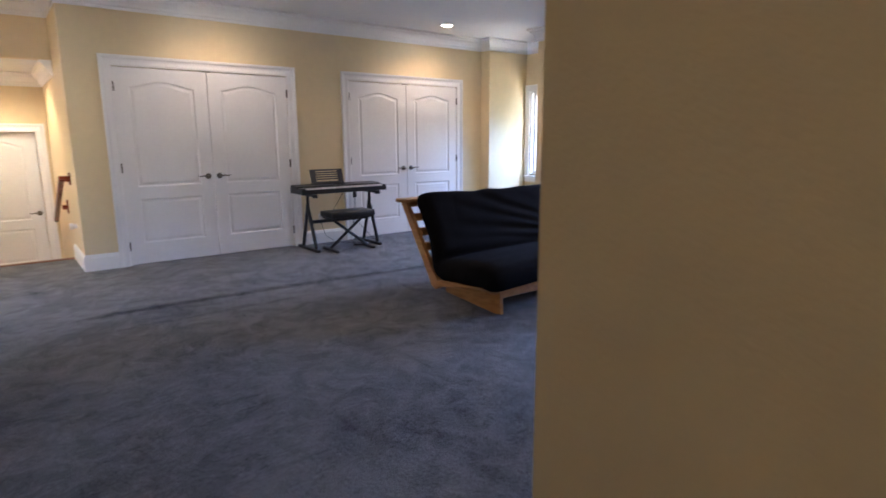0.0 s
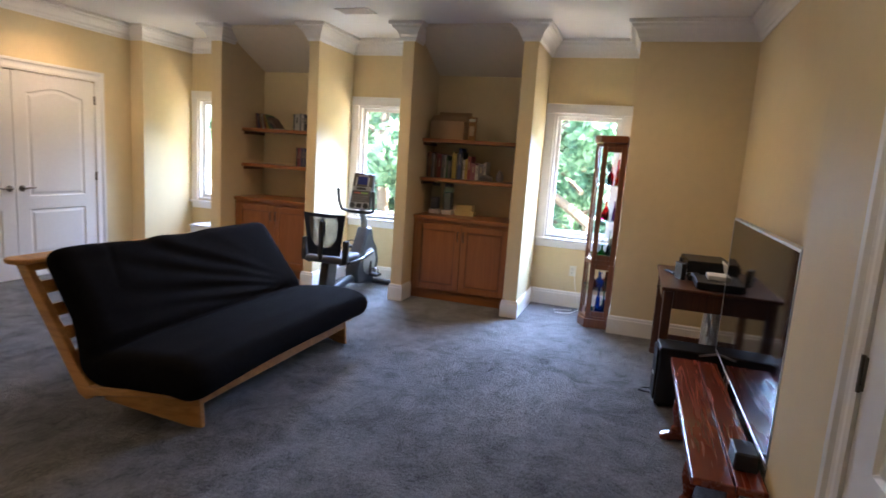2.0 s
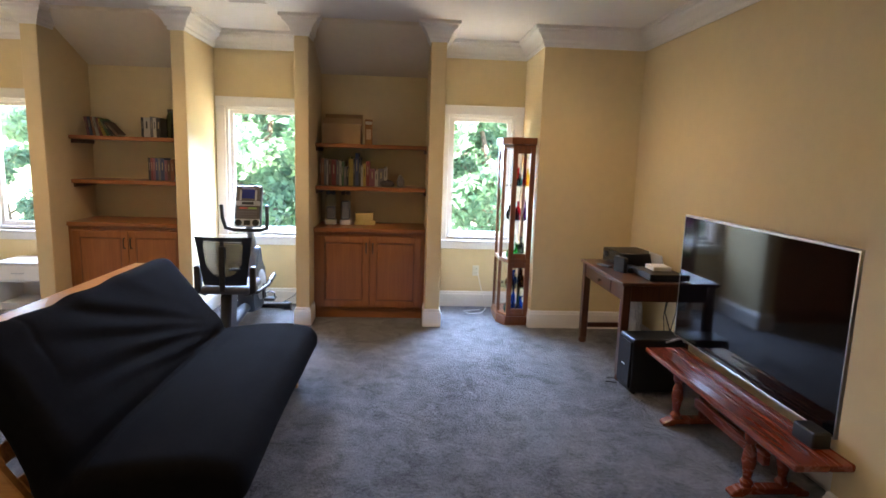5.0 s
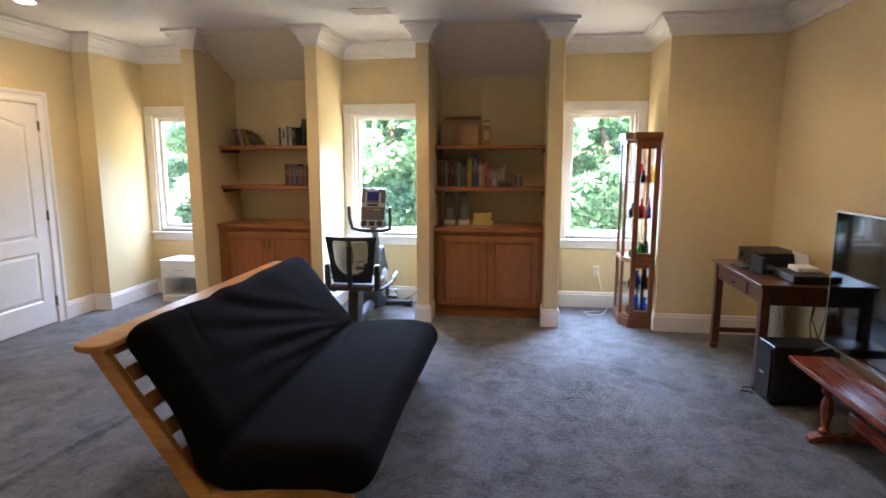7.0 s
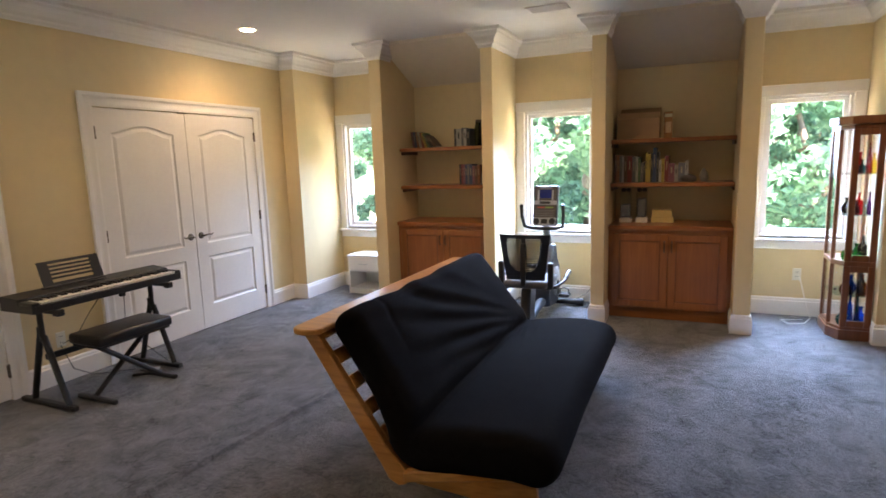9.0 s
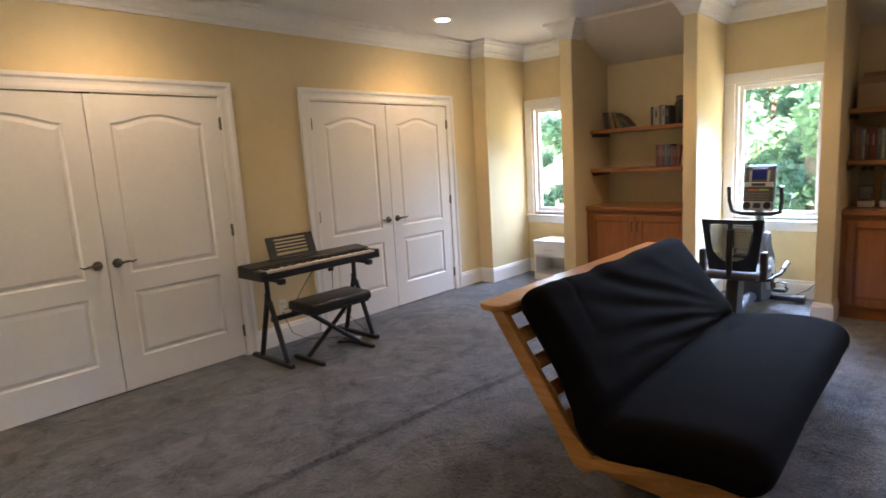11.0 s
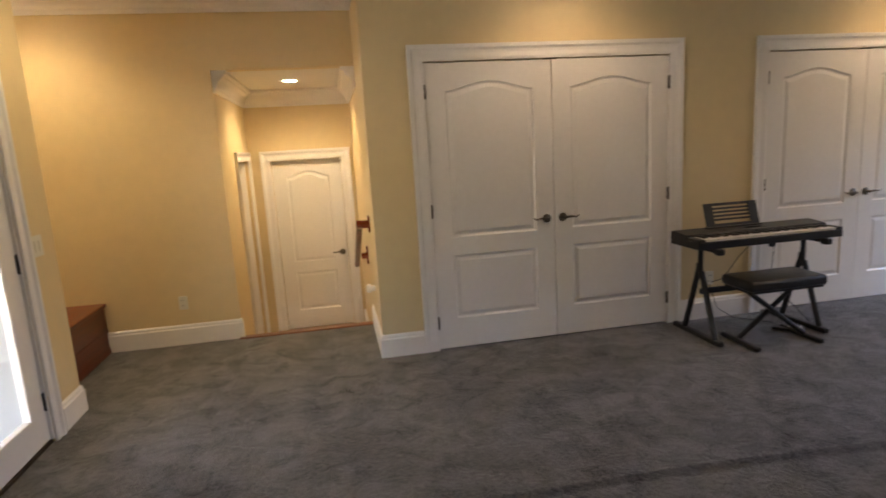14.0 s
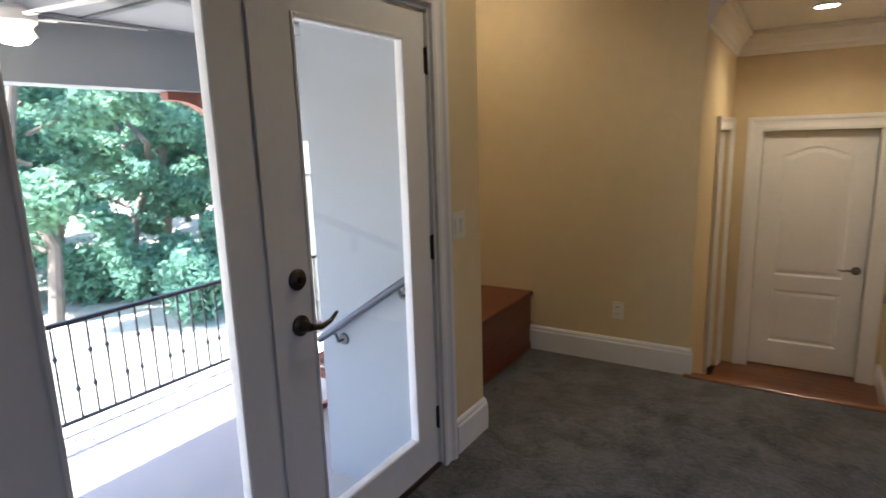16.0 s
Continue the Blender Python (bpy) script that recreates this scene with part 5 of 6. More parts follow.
for z, row in ((0.111, ("blue", "teal", "clear", "blue", "teal")), (0.367, ("amber", "dark", "clear", "blue", "amber")), (0.661, ("clear", "dark", "green", "clear", "green")), (1.037, ("purple", "clear", "red", "green", "purple", "dark")), (1.367, ("yellow", "red", "teal", "red", "yellow"))):
    for i, tint in enumerate(row):
        x = 0.075 + (i % 2) * 0.09 + rnd.uniform(-0.01, 0.01)
        y = 0.06 + (i // 2) * 0.065 + rnd.uniform(-0.008, 0.008)
        s = rnd.uniform(0.85, 1.15) * (1.2 if z < 0.8 else 1.0)
        ob = part("glass_bottle", lathe([(r * s * 0.85, h * s) for r, h in rnd.choice(SHAPES)], 16), TINTS[tint], smooth=True)
        ob.matrix_basis = pose(6.19 + x, P5 + 0.012 + y, z + 0.001)
        tagged(ob, tint + " coloured glass bottle on a shelf of the curio cabinet", "bottle", group="curio bottles")


# ---- the exercise bike ----
bike = thing("exercise_bike", "grey recumbent exercise bike with mesh seat and console", "exercise bike", pose(5.86, 3.93, 0, 0, 0, 0))
BGREY = mat("bike shroud grey", (0.022, 0.030, 0.042), 0.5, vary=0.15)
LIGHTG = mat("light grey plastic", (0.30, 0.31, 0.32), 0.4, vary=0.08)
part("rail", tube([(-0.42, 0, 0.05), (-0.2, 0, 0.10), (0.20, 0, 0.16), (0.45, 0, 0.14), (0.78, 0, 0.06)], [0.035, 0.04, 0.045, 0.045, 0.04], 10), BGREY, bike, smooth=True)
for x, w in ((-0.42, 0.24), (0.80, 0.27)):
    part("floor_bar", tube([(x, -w, 0.045), (x, w, 0.045)], 0.032, 10), BLACKMETAL, bike, smooth=True)
    for s in (-1, 1):
        part("end_cap", tube([(x, s * (w - 0.02), 0.045), (x, s * (w + 0.05), 0.045)], 0.042, 12), BLACK, bike, smooth=True)
outline = [(0.30, 0.10), (0.60, 0.06), (0.76, 0.12), (0.82, 0.28), (0.76, 0.46), (0.66, 0.56), (0.60, 0.70), (0.52, 0.70), (0.44, 0.56), (0.34, 0.42), (0.26, 0.24)]
part("shroud", prism(outline, -0.075, 0.075, "y", 0.02), BGREY, bike, "rounded grey drive housing", True)
for s in (-1, 1):
    disc = part("crank_disc", lathe([(0, 0), (0.145, 0), (0.15, 0.008), (0.13, 0.02), (0.05, 0.024), (0, 0.025)], 28, pose(0.55, s * 0.076, 0.32, -90 * s)), LIGHTG, bike, "pale crank disc", True)
    ca = (0.55 + s * 0.06, s * 0.12, 0.32 + s * 0.13)
    part("crank", tube([(0.55, s * 0.10, 0.32), ca], 0.014, 8), BLACKMETAL, bike, smooth=True)
    ped = part("pedal", boxes((ca[0] - 0.05, min(s * 0.13, s * 0.235), ca[2] - 0.015, ca[0] + 0.06, max(s * 0.13, s * 0.235), ca[2] + 0.015), bevel=0.006), BLACK, bike)
    part("strap", tube([(ca[0], s * 0.14, ca[2]), (ca[0] - 0.01, s * 0.14, ca[2] + 0.06), (ca[0], s * 0.18, ca[2] + 0.075), (ca[0] - 0.01, s * 0.225, ca[2] + 0.06), (ca[0], s * 0.225, ca[2])], 0.007, 6), BLACK, ped, smooth=True)
part("mast", tube([(0.56, 0, 0.66), (0.53, 0, 0.78), (0.46, 0, 0.90), (0.43, 0, 0.95)], [0.042, 0.036, 0.034, 0.034], 12), GREY, bike, smooth=True)
con = part("console", boxes((-0.03, -0.125, 0.0, 0.03, 0.125, 0.40), bevel=0.02, seg=2), BGREY, bike, "", True)
CON = pose(0.42, 0, 0.90, 0, 14)
con.matrix_basis = CON
part("console_face", boxes((-0.033, -0.105, 0.015, -0.029, 0.105, 0.385), bevel=0.002), mat("console face", (0.07, 0.06, 0.055), 0.3), con)
part("display", boxes((-0.037, -0.06, 0.27, -0.033, 0.06, 0.355)), mat("blue lcd", (0.02, 0.03, 0.16), 0.15), con, "dark blue display")
part("display_frame", boxes((-0.04, -0.08, 0.25, -0.034, -0.062, 0.35), (-0.04, 0.062, 0.25, -0.034, 0.08, 0.35), (-0.04, -0.06, 0.36, -0.034, 0.06, 0.372), bevel=0.002), LIGHTG, con)
part("shelf_strip", boxes((-0.046, -0.115, 0.20, -0.033, 0.115, 0.245), bevel=0.005), LIGHTG, con)
part("strip_slot", boxes((-0.048, -0.055, 0.21, -0.045, 0.055, 0.235)), BLACK, con)
part("key_strip", boxes((-0.036, -0.08, 0.17, -0.033, -0.005, 0.185)), mat("green keys", (0.2, 0.35, 0.08), 0.4), con)
part("key_strip", boxes((-0.036, 0.005, 0.17, -0.033, 0.08, 0.185)), mat("red keys", (0.4, 0.08, 0.05), 0.4), con)
part("buttons", boxes(*[(-0.036, -0.085 + i * 0.024, 0.09 + j * 0.024, -0.033, -0.074 + i * 0.024, 0.10 + j * 0.024) for i in range(8) for j in range(3)]), GREY, con)
part("speaker_bar", boxes((-0.042, -0.115, 0.0, -0.033, 0.115, 0.075), bevel=0.004), LIGHTG, con)
for y in (-0.08, 0.08):
    part("speaker", lathe([(0, 0), (0.032, 0), (0.032, 0.005), (0.026, 0.007), (0.022, 0.002), (0, 0.002)], 20, pose(-0.042, y, 0.038, 0, -90)), BLACK, con, smooth=True)
part("fan_slot", boxes((-0.044, -0.03, 0.015, -0.041, 0.03, 0.06)), BLACK, con)
part("handlebar", tube([(0.30, 0.205, 1.12), (0.32, 0.205, 1.0), (0.36, 0.19, 0.90), (0.40, 0.12, 0.875), (0.42, 0.0, 0.87), (0.40, -0.12, 0.875), (0.36, -0.19, 0.90), (0.32, -0.205, 1.0), (0.30, -0.205, 1.12)], 0.017, 10), BLACKMETAL, bike, "bent black handlebar", True)
part("seat_post", prism([(-0.36, 0.10), (-0.16, 0.10), (-0.10, 0.42), (-0.30, 0.42)], -0.045, 0.045, "y", 0.015), BLACK, bike, "", True)
part("seat", boxes((-0.34, -0.20, 0.42, 0.10, 0.20, 0.49), bevel=0.03, seg=3), mat("grey seat vinyl", (0.05, 0.05, 0.06), 0.65), bike, "grey padded seat", True)
for s in (-1, 1):
    part("seat_handle", tube([(-0.30, s * 0.16, 0.42), (-0.28, s * 0.26, 0.44), (-0.1, s * 0.30, 0.46), (0.12, s * 0.30, 0.50)], 0.015, 8), BLACKMETAL, bike, smooth=True)
    part("grip", tube([(-0.02, s * 0.30, 0.475), (0.14, s * 0.30, 0.503)], 0.021, 10), BLACK, bike, smooth=True)
part("lever_grip", tube([(0.0, 0.12, 0.36), (0.12, 0.13, 0.37)], 0.014, 8), mat("red grip", (0.45, 0.02, 0.03), 0.4), bike, "red adjusting lever", True)
bowx = lambda y: -0.335 + 0.8 * y * y


def backrest_sheet(nu=30, nv=26):
    """A bowed plastic sheet, wider at the top, with a field of small diamond holes."""
    bm = bmesh.new()
    at = lambda u, v: (lambda y, z: Vector((bowx(y) - 0.10 * (z - 0.5), y, z)))((2 * u - 1) * (0.175 + 0.055 * v), 0.50 + 0.41 * v)
    grid = [[bm.verts.new(at(i / nu, j / nv)) for i in range(nu + 1)] for j in range(nv + 1)]
    for j in range(nv):
        for i in range(nu):
            ring = (grid[j][i], grid[j][i + 1], grid[j + 1][i + 1], grid[j + 1][i])
            c = at((i + 0.5) / nu, (j + 0.5) / nv)
            holed = abs(c.y) < 0.155 and c.z < 0.885 and (c.z > 0.76 or (c.y / 0.155) ** 2 + ((c.z - 0.76) / 0.19) ** 2 < 1) and not (abs(c.y) < 0.022 and c.z > 0.69)
            if not holed:
                bm.faces.new(ring)
                continue
            hole = [bm.verts.new(at((i + 0.5 + 0.30 * math.cos(a)) / nu, (j + 0.5 + 0.30 * math.sin(a)) / nv)) for a in (-2.356, -0.785, 0.785, 2.356)]
            for k in range(4):
                bm.faces.new((ring[k], ring[(k + 1) % 4], hole[(k + 1) % 4], hole[k]))
    bmesh.ops.solidify(bm, geom=bm.faces[:], thickness=0.008)
    return bm


part("backrest", backrest_sheet(), BLACK, bike, "black bowed backrest with a field of holes")
part("back_strut", boxes((-0.40, -0.022, 0.46, -0.375, 0.022, 0.84), bevel=0.006), BLACK, bike)
for s in (-1, 1):
    part("side_post", boxes((-0.33, min(s * 0.20, s * 0.25), 0.43, -0.26, max(s * 0.20, s * 0.25), 0.66), bevel=0.014, seg=2), BLACK, bike, "", True)
tagged(part("cable", tube([(6.66, 3.72, 0.06), (6.75, 3.60, 0.12), (6.82, 3.52, 0.22), (6.885, 3.56, 0.30)], 0.004, 6), BLACK, smooth=True), "black lead from the exercise bike to the wall", "cable")


# ---- the window nook and wall fittings ----
ns = thing("nightstand", "small white nightstand with one drawer and an open shelf", "nightstand", pose(6.50, 5.98, 0))
part("top", boxes((-0.015, -0.01, 0.455, 0.385, 0.44, 0.475), bevel=0.004), WHITE, ns)
for y0, y1 in ((0.0, 0.018), (0.412, 0.43)):
    part("side", boxes((0, y0, 0, 0.37, y1, 0.455)), WHITE, ns)
part("back", boxes((0.36, 0.018, 0.04, 0.37, 0.412, 0.455)), WHITE, ns)
part("shelf", boxes((0.005, 0.018, 0.05, 0.36, 0.412, 0.068)), WHITE, ns)
part("shelf", boxes((0.005, 0.018, 0.275, 0.36, 0.412, 0.29)), WHITE, ns)
part("toe_board", boxes((0.01, 0.018, 0.0, 0.02, 0.412, 0.05)), WHITE, ns)
dr = part("drawer", boxes((-0.012, 0.02, 0.295, 0.004, 0.41, 0.45), bevel=0.003), WHITE, ns)
part("handle", tube([(-0.012, 0.16, 0.37), (-0.03, 0.165, 0.37), (-0.03, 0.265, 0.37), (-0.012, 0.27, 0.37)], 0.005, 8), SILVER, dr, "slim metal pull", True)

PLATE = mat("ivory plate", (0.72, 0.68, 0.58), 0.35, vary=0.03)


def outlet(m):
    ob = thing("wall_outlet", "ivory double power outlet on the wall", "outlet", m, group="power outlets")
    part("plate", boxes((-0.035, 0, -0.057, 0.035, 0.006, 0.057), bevel=0.002), PLATE, ob)
    for z in (-0.025, 0.02):
        part("socket", boxes((-0.017, 0.006, z - 0.014, 0.017, 0.009, z + 0.018), bevel=0.003), PLATE, ob)
        part("slot", boxes((-0.009, 0.0088, z - 0.004, -0.006, 0.0096, z + 0.008), (0.006, 0.0088, z - 0.004, 0.009, 0.0096, z + 0.008)), BLACK, ob)


outlet(pose(-0.885, HALLY, 0.355, 0, 0, 180))
outlet(pose(3.34, NORTH, 0.33, 0, 0, 180))
outlet(pose(EAST, 1.66, 0.40, 0, 0, 90))
sw = thing("light_switch", "ivory two-gang rocker switch beside the patio door", "light switch", pose(WEST, 6.45, 1.09, 0, 0, -90))
part("plate", boxes((-0.058, 0, -0.06, 0.058, 0.006, 0.06), bevel=0.002), PLATE, sw)
for x in (-0.023, 0.023):
    part("rocker", boxes((x - 0.016, 0.006, -0.033, x + 0.016, 0.011, 0.033), bevel=0.002), PLATE, sw)
for pts in ([(6.885, 1.64, 0.38), (6.82, 1.6, 0.2), (6.78, 1.55, 0.01), (6.6, 1.62, 0.008), (6.55, 1.75, 0.008), (6.68, 1.8, 0.008), (6.72, 1.62, 0.01)],):
    tagged(part("cable", tube(pts, 0.004, 6), WHITE, smooth=True), "white lamp cord lying coiled on the carpet", "cable")

LAMPGLOW = glow("lamp glow", (1.0, 0.86, 0.62), 6.0)


def downlight(x, y, z):
    ob = thing("recessed_light", "round recessed ceiling light, switched on", "ceiling light", pose(x, y, z), group="recessed lights")
    part("trim_ring", lathe([(0.062, -0.004), (0.075, -0.01), (0.092, -0.006), (0.092, 0.0), (0.062, 0.0)], 28), WHITE, ob, "", True)
    part("lens", lathe([(0.0, -0.008), (0.058, -0.008), (0.061, -0.0045), (0.0, -0.0045)], 28), LAMPGLOW, ob, "glowing lens")


# The entry fixture is added along with its fill lamp, out of view.
for lx, ly in DOWNLIGHTS:
    downlight(lx, ly, TOP)
downlight(0.11, 8.65, 2.2)
vent = thing("ceiling_vent", "white metal air vent in the ceiling", "ceiling vent", pose(5.63, 3.74, TOP))
part("frame", boxes((-0.10, -0.17, -0.012, 0.10, -0.15, 0), (-0.10, 0.15, -0.012, 0.10, 0.17, 0), (-0.10, -0.15, -0.012, -0.08, 0.15, 0), (0.08, -0.15, -0.012, 0.10, 0.15, 0), bevel=0.003), WHITE, vent)
part("backing", boxes((-0.08, -0.15, -0.002, 0.08, 0.15, -0.0005)), GREY, vent)
for i in range(7):
    bm = boxes((-0.009, -0.15, -0.001, 0.009, 0.15, 0.001))
    bm.transform(pose(-0.066 + i * 0.022, 0, -0.007, 0, 30))
    part("slat", bm, WHITE, vent)


def ceiling_fan(name, m, blade_mat, label, drop, turn, blades=5, light=False):
    ob = thing(name, label, "ceiling fan", m)
    part("canopy", lathe([(0.02, -0.06), (0.06, -0.05), (0.07, 0.0)], 20), BRONZE if not light else WHITE, ob, smooth=True)
    part("rod", tube([(0, 0, -0.05), (0, 0, -drop)], 0.012, 10), BRONZE if not light else WHITE, ob)
    part("motor", lathe([(0.0, -drop - 0.12), (0.07, -drop - 0.12), (0.11, -drop - 0.08), (0.11, -drop - 0.03), (0.05, -drop), (0.0, -drop)], 24), BRONZE if not light else WHITE, ob, smooth=True)
    for i in range(blades):
        bm = prism([(0.16, -0.05), (0.30, -0.065), (0.60, -0.07), (0.65, -0.05), (0.66, 0.0), (0.65, 0.05), (0.60, 0.07), (0.30, 0.065), (0.16, 0.05)], -0.004, 0.004, "z", 0.002)
        bm.transform(pose(0, 0, -drop - 0.05, 0, 0, turn + i * 360 / blades) @ pose(0, 0, 0, 11))
        bl_ob = part("blade", bm, blade_mat, ob)
        bm = boxes((0.09, -0.015, -0.006, 0.2, 0.015, 0.0))
        bm.transform(pose(0, 0, -drop - 0.055, 0, 0, turn + i * 360 / blades))
        part("blade_arm", bm, BRONZE if not light else WHITE, bl_ob)
    if light:
        part("globe", lathe([(0.0, -drop - 0.20), (0.06, -drop - 0.185), (0.09, -drop - 0.15), (0.08, -drop - 0.121), (0.0, -drop - 0.121)], 20), glow("porch globe", (1.0, 0.8, 0.5), 3.0), ob, smooth=True)


ceiling_fan("ceiling_fan", pose(3.35, 3.72, TOP), WALNUT, "dark bladed ceiling fan hanging from the ceiling, at rest", 0.17, 20)

# ---- the stair nook and the hall ----
st = thing("wooden_step", "red-brown wooden platform step built into the nook", "step", pose(-1.49, HALLY - 0.002, 0))
part("side_panel", boxes((-0.02, -1.16, 0, 0, 0, 0.385)), CHERRY_Y, st)
part("tread", boxes((-0.555, -1.165, 0.385, 0.02, 0, 0.418), bevel=0.006, seg=2), CHERRY_Y, st)
part("panel_rail", boxes((0.0, -1.16, 0.0, 0.008, 0, 0.05), (0.0, -1.16, 0.18, 0.008, 0, 0.20), bevel=0.002), CHERRY_Y, st)
part("front_panel", boxes((-0.555, -1.16, 0, -0.02, -1.14, 0.385)), CHERRY_Y, st)
hr = thing("handrail", "dark cherry wood handrail on the stair wall", "handrail", pose(HE, 0, 0))
part("rail", prism([(7.42, 0.93), (7.46, 0.97), (8.85, 0.37), (8.84, 0.315), (7.44, 0.915)], -0.105, -0.055, "x", 0.008), CHERRY, hr)
part("return", boxes((-0.06, 7.42, 0.905, -0.012, 7.475, 0.965), bevel=0.006), CHERRY, hr)
part("wall_block", boxes((-0.014, 7.40, 0.87, 0.0, 7.49, 1.0), bevel=0.004), CHERRY, hr)
part("wall_block", boxes((-0.014, 8.0, 0.50, 0.0, 8.08, 0.66), bevel=0.004), CHERRY, hr)
part("bracket", boxes((-0.06, 8.02, 0.55, -0.012, 8.06, 0.60), bevel=0.005), CHERRY, hr)
ob = thing("wall_bumper", "white round bumper on the stair wall", "bumper", pose(HE, 7.36, 0.43, 0, -90))
part("knob", lathe([(0, 0), (0.022, 0), (0.022, 0.03), (0.034, 0.034), (0.036, 0.06), (0.028, 0.07), (0, 0.072)], 18), WHITE, ob, "", True)


# ---- outdoors ----
# The glare of full sun is put into the lawn's pale colour.
GRASS = mat("glare-paled lawn", (0.42, 0.41, 0.31), 0.9, vary=0.25, scale=0.4, bump=0.3, bump_scale=8)
ground = tagged(part("ground", boxes((-260, -260, -3.4, 260, 260, -3.2)), GRASS), "sunlit pale lawn around the house", "lawn", kind="structure")
CONC = mat("pale porch concrete", (0.40, 0.38, 0.35), 0.7, vary=0.1, scale=2, bump=0.1)
# White porch boards and stucco, with the porch's shade put into their grey colours.
PORCHPAINT = mat("shaded white porch boards", (0.34, 0.35, 0.37), 0.6, vary=0.06, scale=3)
STUCCO = mat("shaded white stucco", (0.27, 0.29, 0.31), 0.8, vary=0.04, scale=3, bump=0.1, bump_scale=90)
CEDAR = wood("stained cedar post", (0.12, 0.035, 0.022), (0.27, 0.085, 0.05), 0.55, "Z", 0.8, 0.0)
PF = -0.45
FAR = 7.65
PDOOR = (-3.87, -2.93)
ROCKER = (-2.54, 7.13, PF, 0, 0, 180)
tagged(part("porch_floor", boxes((-4.22, -2.0, -3.2, -1.42, 6.519, PF), (-4.22, 6.519, -3.2, -2.205, FAR + 0.1, PF)), CONC), "bright pale concrete porch floor", "porch floor", kind="structure")
land = thing("porch_step", "pale concrete step below the patio door", "step", pose(-1.42, 5.39, PF))
part("step", boxes((-0.9, -1.0, 0.0, 0.0, 0.0, 0.22), bevel=0.01), CONC, land)
part("step", boxes((-0.5, -1.0, 0.221, 0.0, 0.0, 0.42), bevel=0.01), CONC, land)
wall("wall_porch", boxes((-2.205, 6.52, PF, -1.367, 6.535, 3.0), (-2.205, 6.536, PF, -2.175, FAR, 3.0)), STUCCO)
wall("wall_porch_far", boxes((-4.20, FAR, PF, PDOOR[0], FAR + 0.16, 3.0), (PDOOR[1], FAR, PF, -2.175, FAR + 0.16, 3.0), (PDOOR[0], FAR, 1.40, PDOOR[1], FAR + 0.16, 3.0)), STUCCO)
casing("casing_porch", *PDOOR, 1.40, FAR, -1, "x", base=PF, width=0.085, label="white casing of the far porch door")
LOWE = glass_mat("coated door glass", (0.5, 0.56, 0.55))
for node in LOWE.node_tree.nodes:
    if node.type == "MATH" and node.operation == "MULTIPLY_ADD":
        node.inputs[1].default_value, node.inputs[2].default_value = 0.7, 0.24
pd = thing("glazed_door", "white full-glass door at the far end of the porch, closed", "door", pose(PDOOR[0], FAR + 0.10, PF))
DW, DH = PDOOR[1] - PDOOR[0], 1.40 - PF
part("frame", boxes((0.0, -0.09, 0.0, 0.05, 0.05, DH), (DW - 0.05, -0.09, 0.0, DW, 0.05, DH), (0.05, -0.09, DH - 0.05, DW - 0.05, 0.05, DH)), WHITE, pd)
part("stile", boxes((0.052, -0.02, 0.03, 0.15, 0.02, DH - 0.052)), WHITE, pd)
part("stile", boxes((DW - 0.15, -0.02, 0.03, DW - 0.052, 0.02, DH - 0.052)), WHITE, pd)
part("bottom_rail", boxes((0.15, -0.02, 0.03, DW - 0.15, 0.02, 0.24)), WHITE, pd)
part("top_rail", boxes((0.15, -0.02, DH - 0.17, DW - 0.15, 0.02, DH - 0.052)), WHITE, pd)
part("pane", boxes((0.15, -0.004, 0.24, DW - 0.15, 0.004, DH - 0.17)), LOWE, pd, "reflecting door glass")
part("glazing_bead", boxes((0.15, -0.026, 0.24, 0.165, -0.005, DH - 0.17), (DW - 0.165, -0.026, 0.24, DW - 0.15, -0.005, DH - 0.17), (0.165, -0.026, 0.24, DW - 0.165, -0.005, 0.255), (0.165, -0.026, DH - 0.185, DW - 0.165, -0.005, DH - 0.17)), WHITE, pd)
part("threshold", boxes((0.0, -0.12, 0.0, DW, 0.05, 0.028), bevel=0.004), BLACKMETAL, pd, "dark metal threshold")
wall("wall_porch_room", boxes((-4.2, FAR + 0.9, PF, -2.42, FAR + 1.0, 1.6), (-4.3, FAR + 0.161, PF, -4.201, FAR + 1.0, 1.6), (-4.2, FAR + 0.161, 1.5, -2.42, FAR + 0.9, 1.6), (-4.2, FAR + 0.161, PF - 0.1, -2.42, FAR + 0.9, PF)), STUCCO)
tagged(part("porch_ceiling", boxes((-4.35, -2.0, 2.29, -1.42, 6.519, 2.45), (-4.35, 6.519, 2.29, -2.206, FAR - 0.001, 2.45)), PORCHPAINT), "white panelled porch ceiling", "ceiling", kind="structure")
for i in range(6):
    tagged(part("porch_ceiling_batten", boxes((-3.98, 0.2 + i * 1.22, 2.275, -1.42 if i < 5 else -2.21, 0.25 + i * 1.22, 2.289)), GREY), "dark batten of the porch ceiling", "trim", kind="structure")
for x in (-3.9, -3.05, -2.3):
    tagged(part("porch_ceiling_batten", boxes((x, -1.9, 2.272, x + 0.05, 7.6 if x < -3 else 6.5, 2.2745)), GREY), "dark batten of the porch ceiling", "trim", kind="structure")
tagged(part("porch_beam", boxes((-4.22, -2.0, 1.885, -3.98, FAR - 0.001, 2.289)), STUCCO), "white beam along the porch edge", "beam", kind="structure")
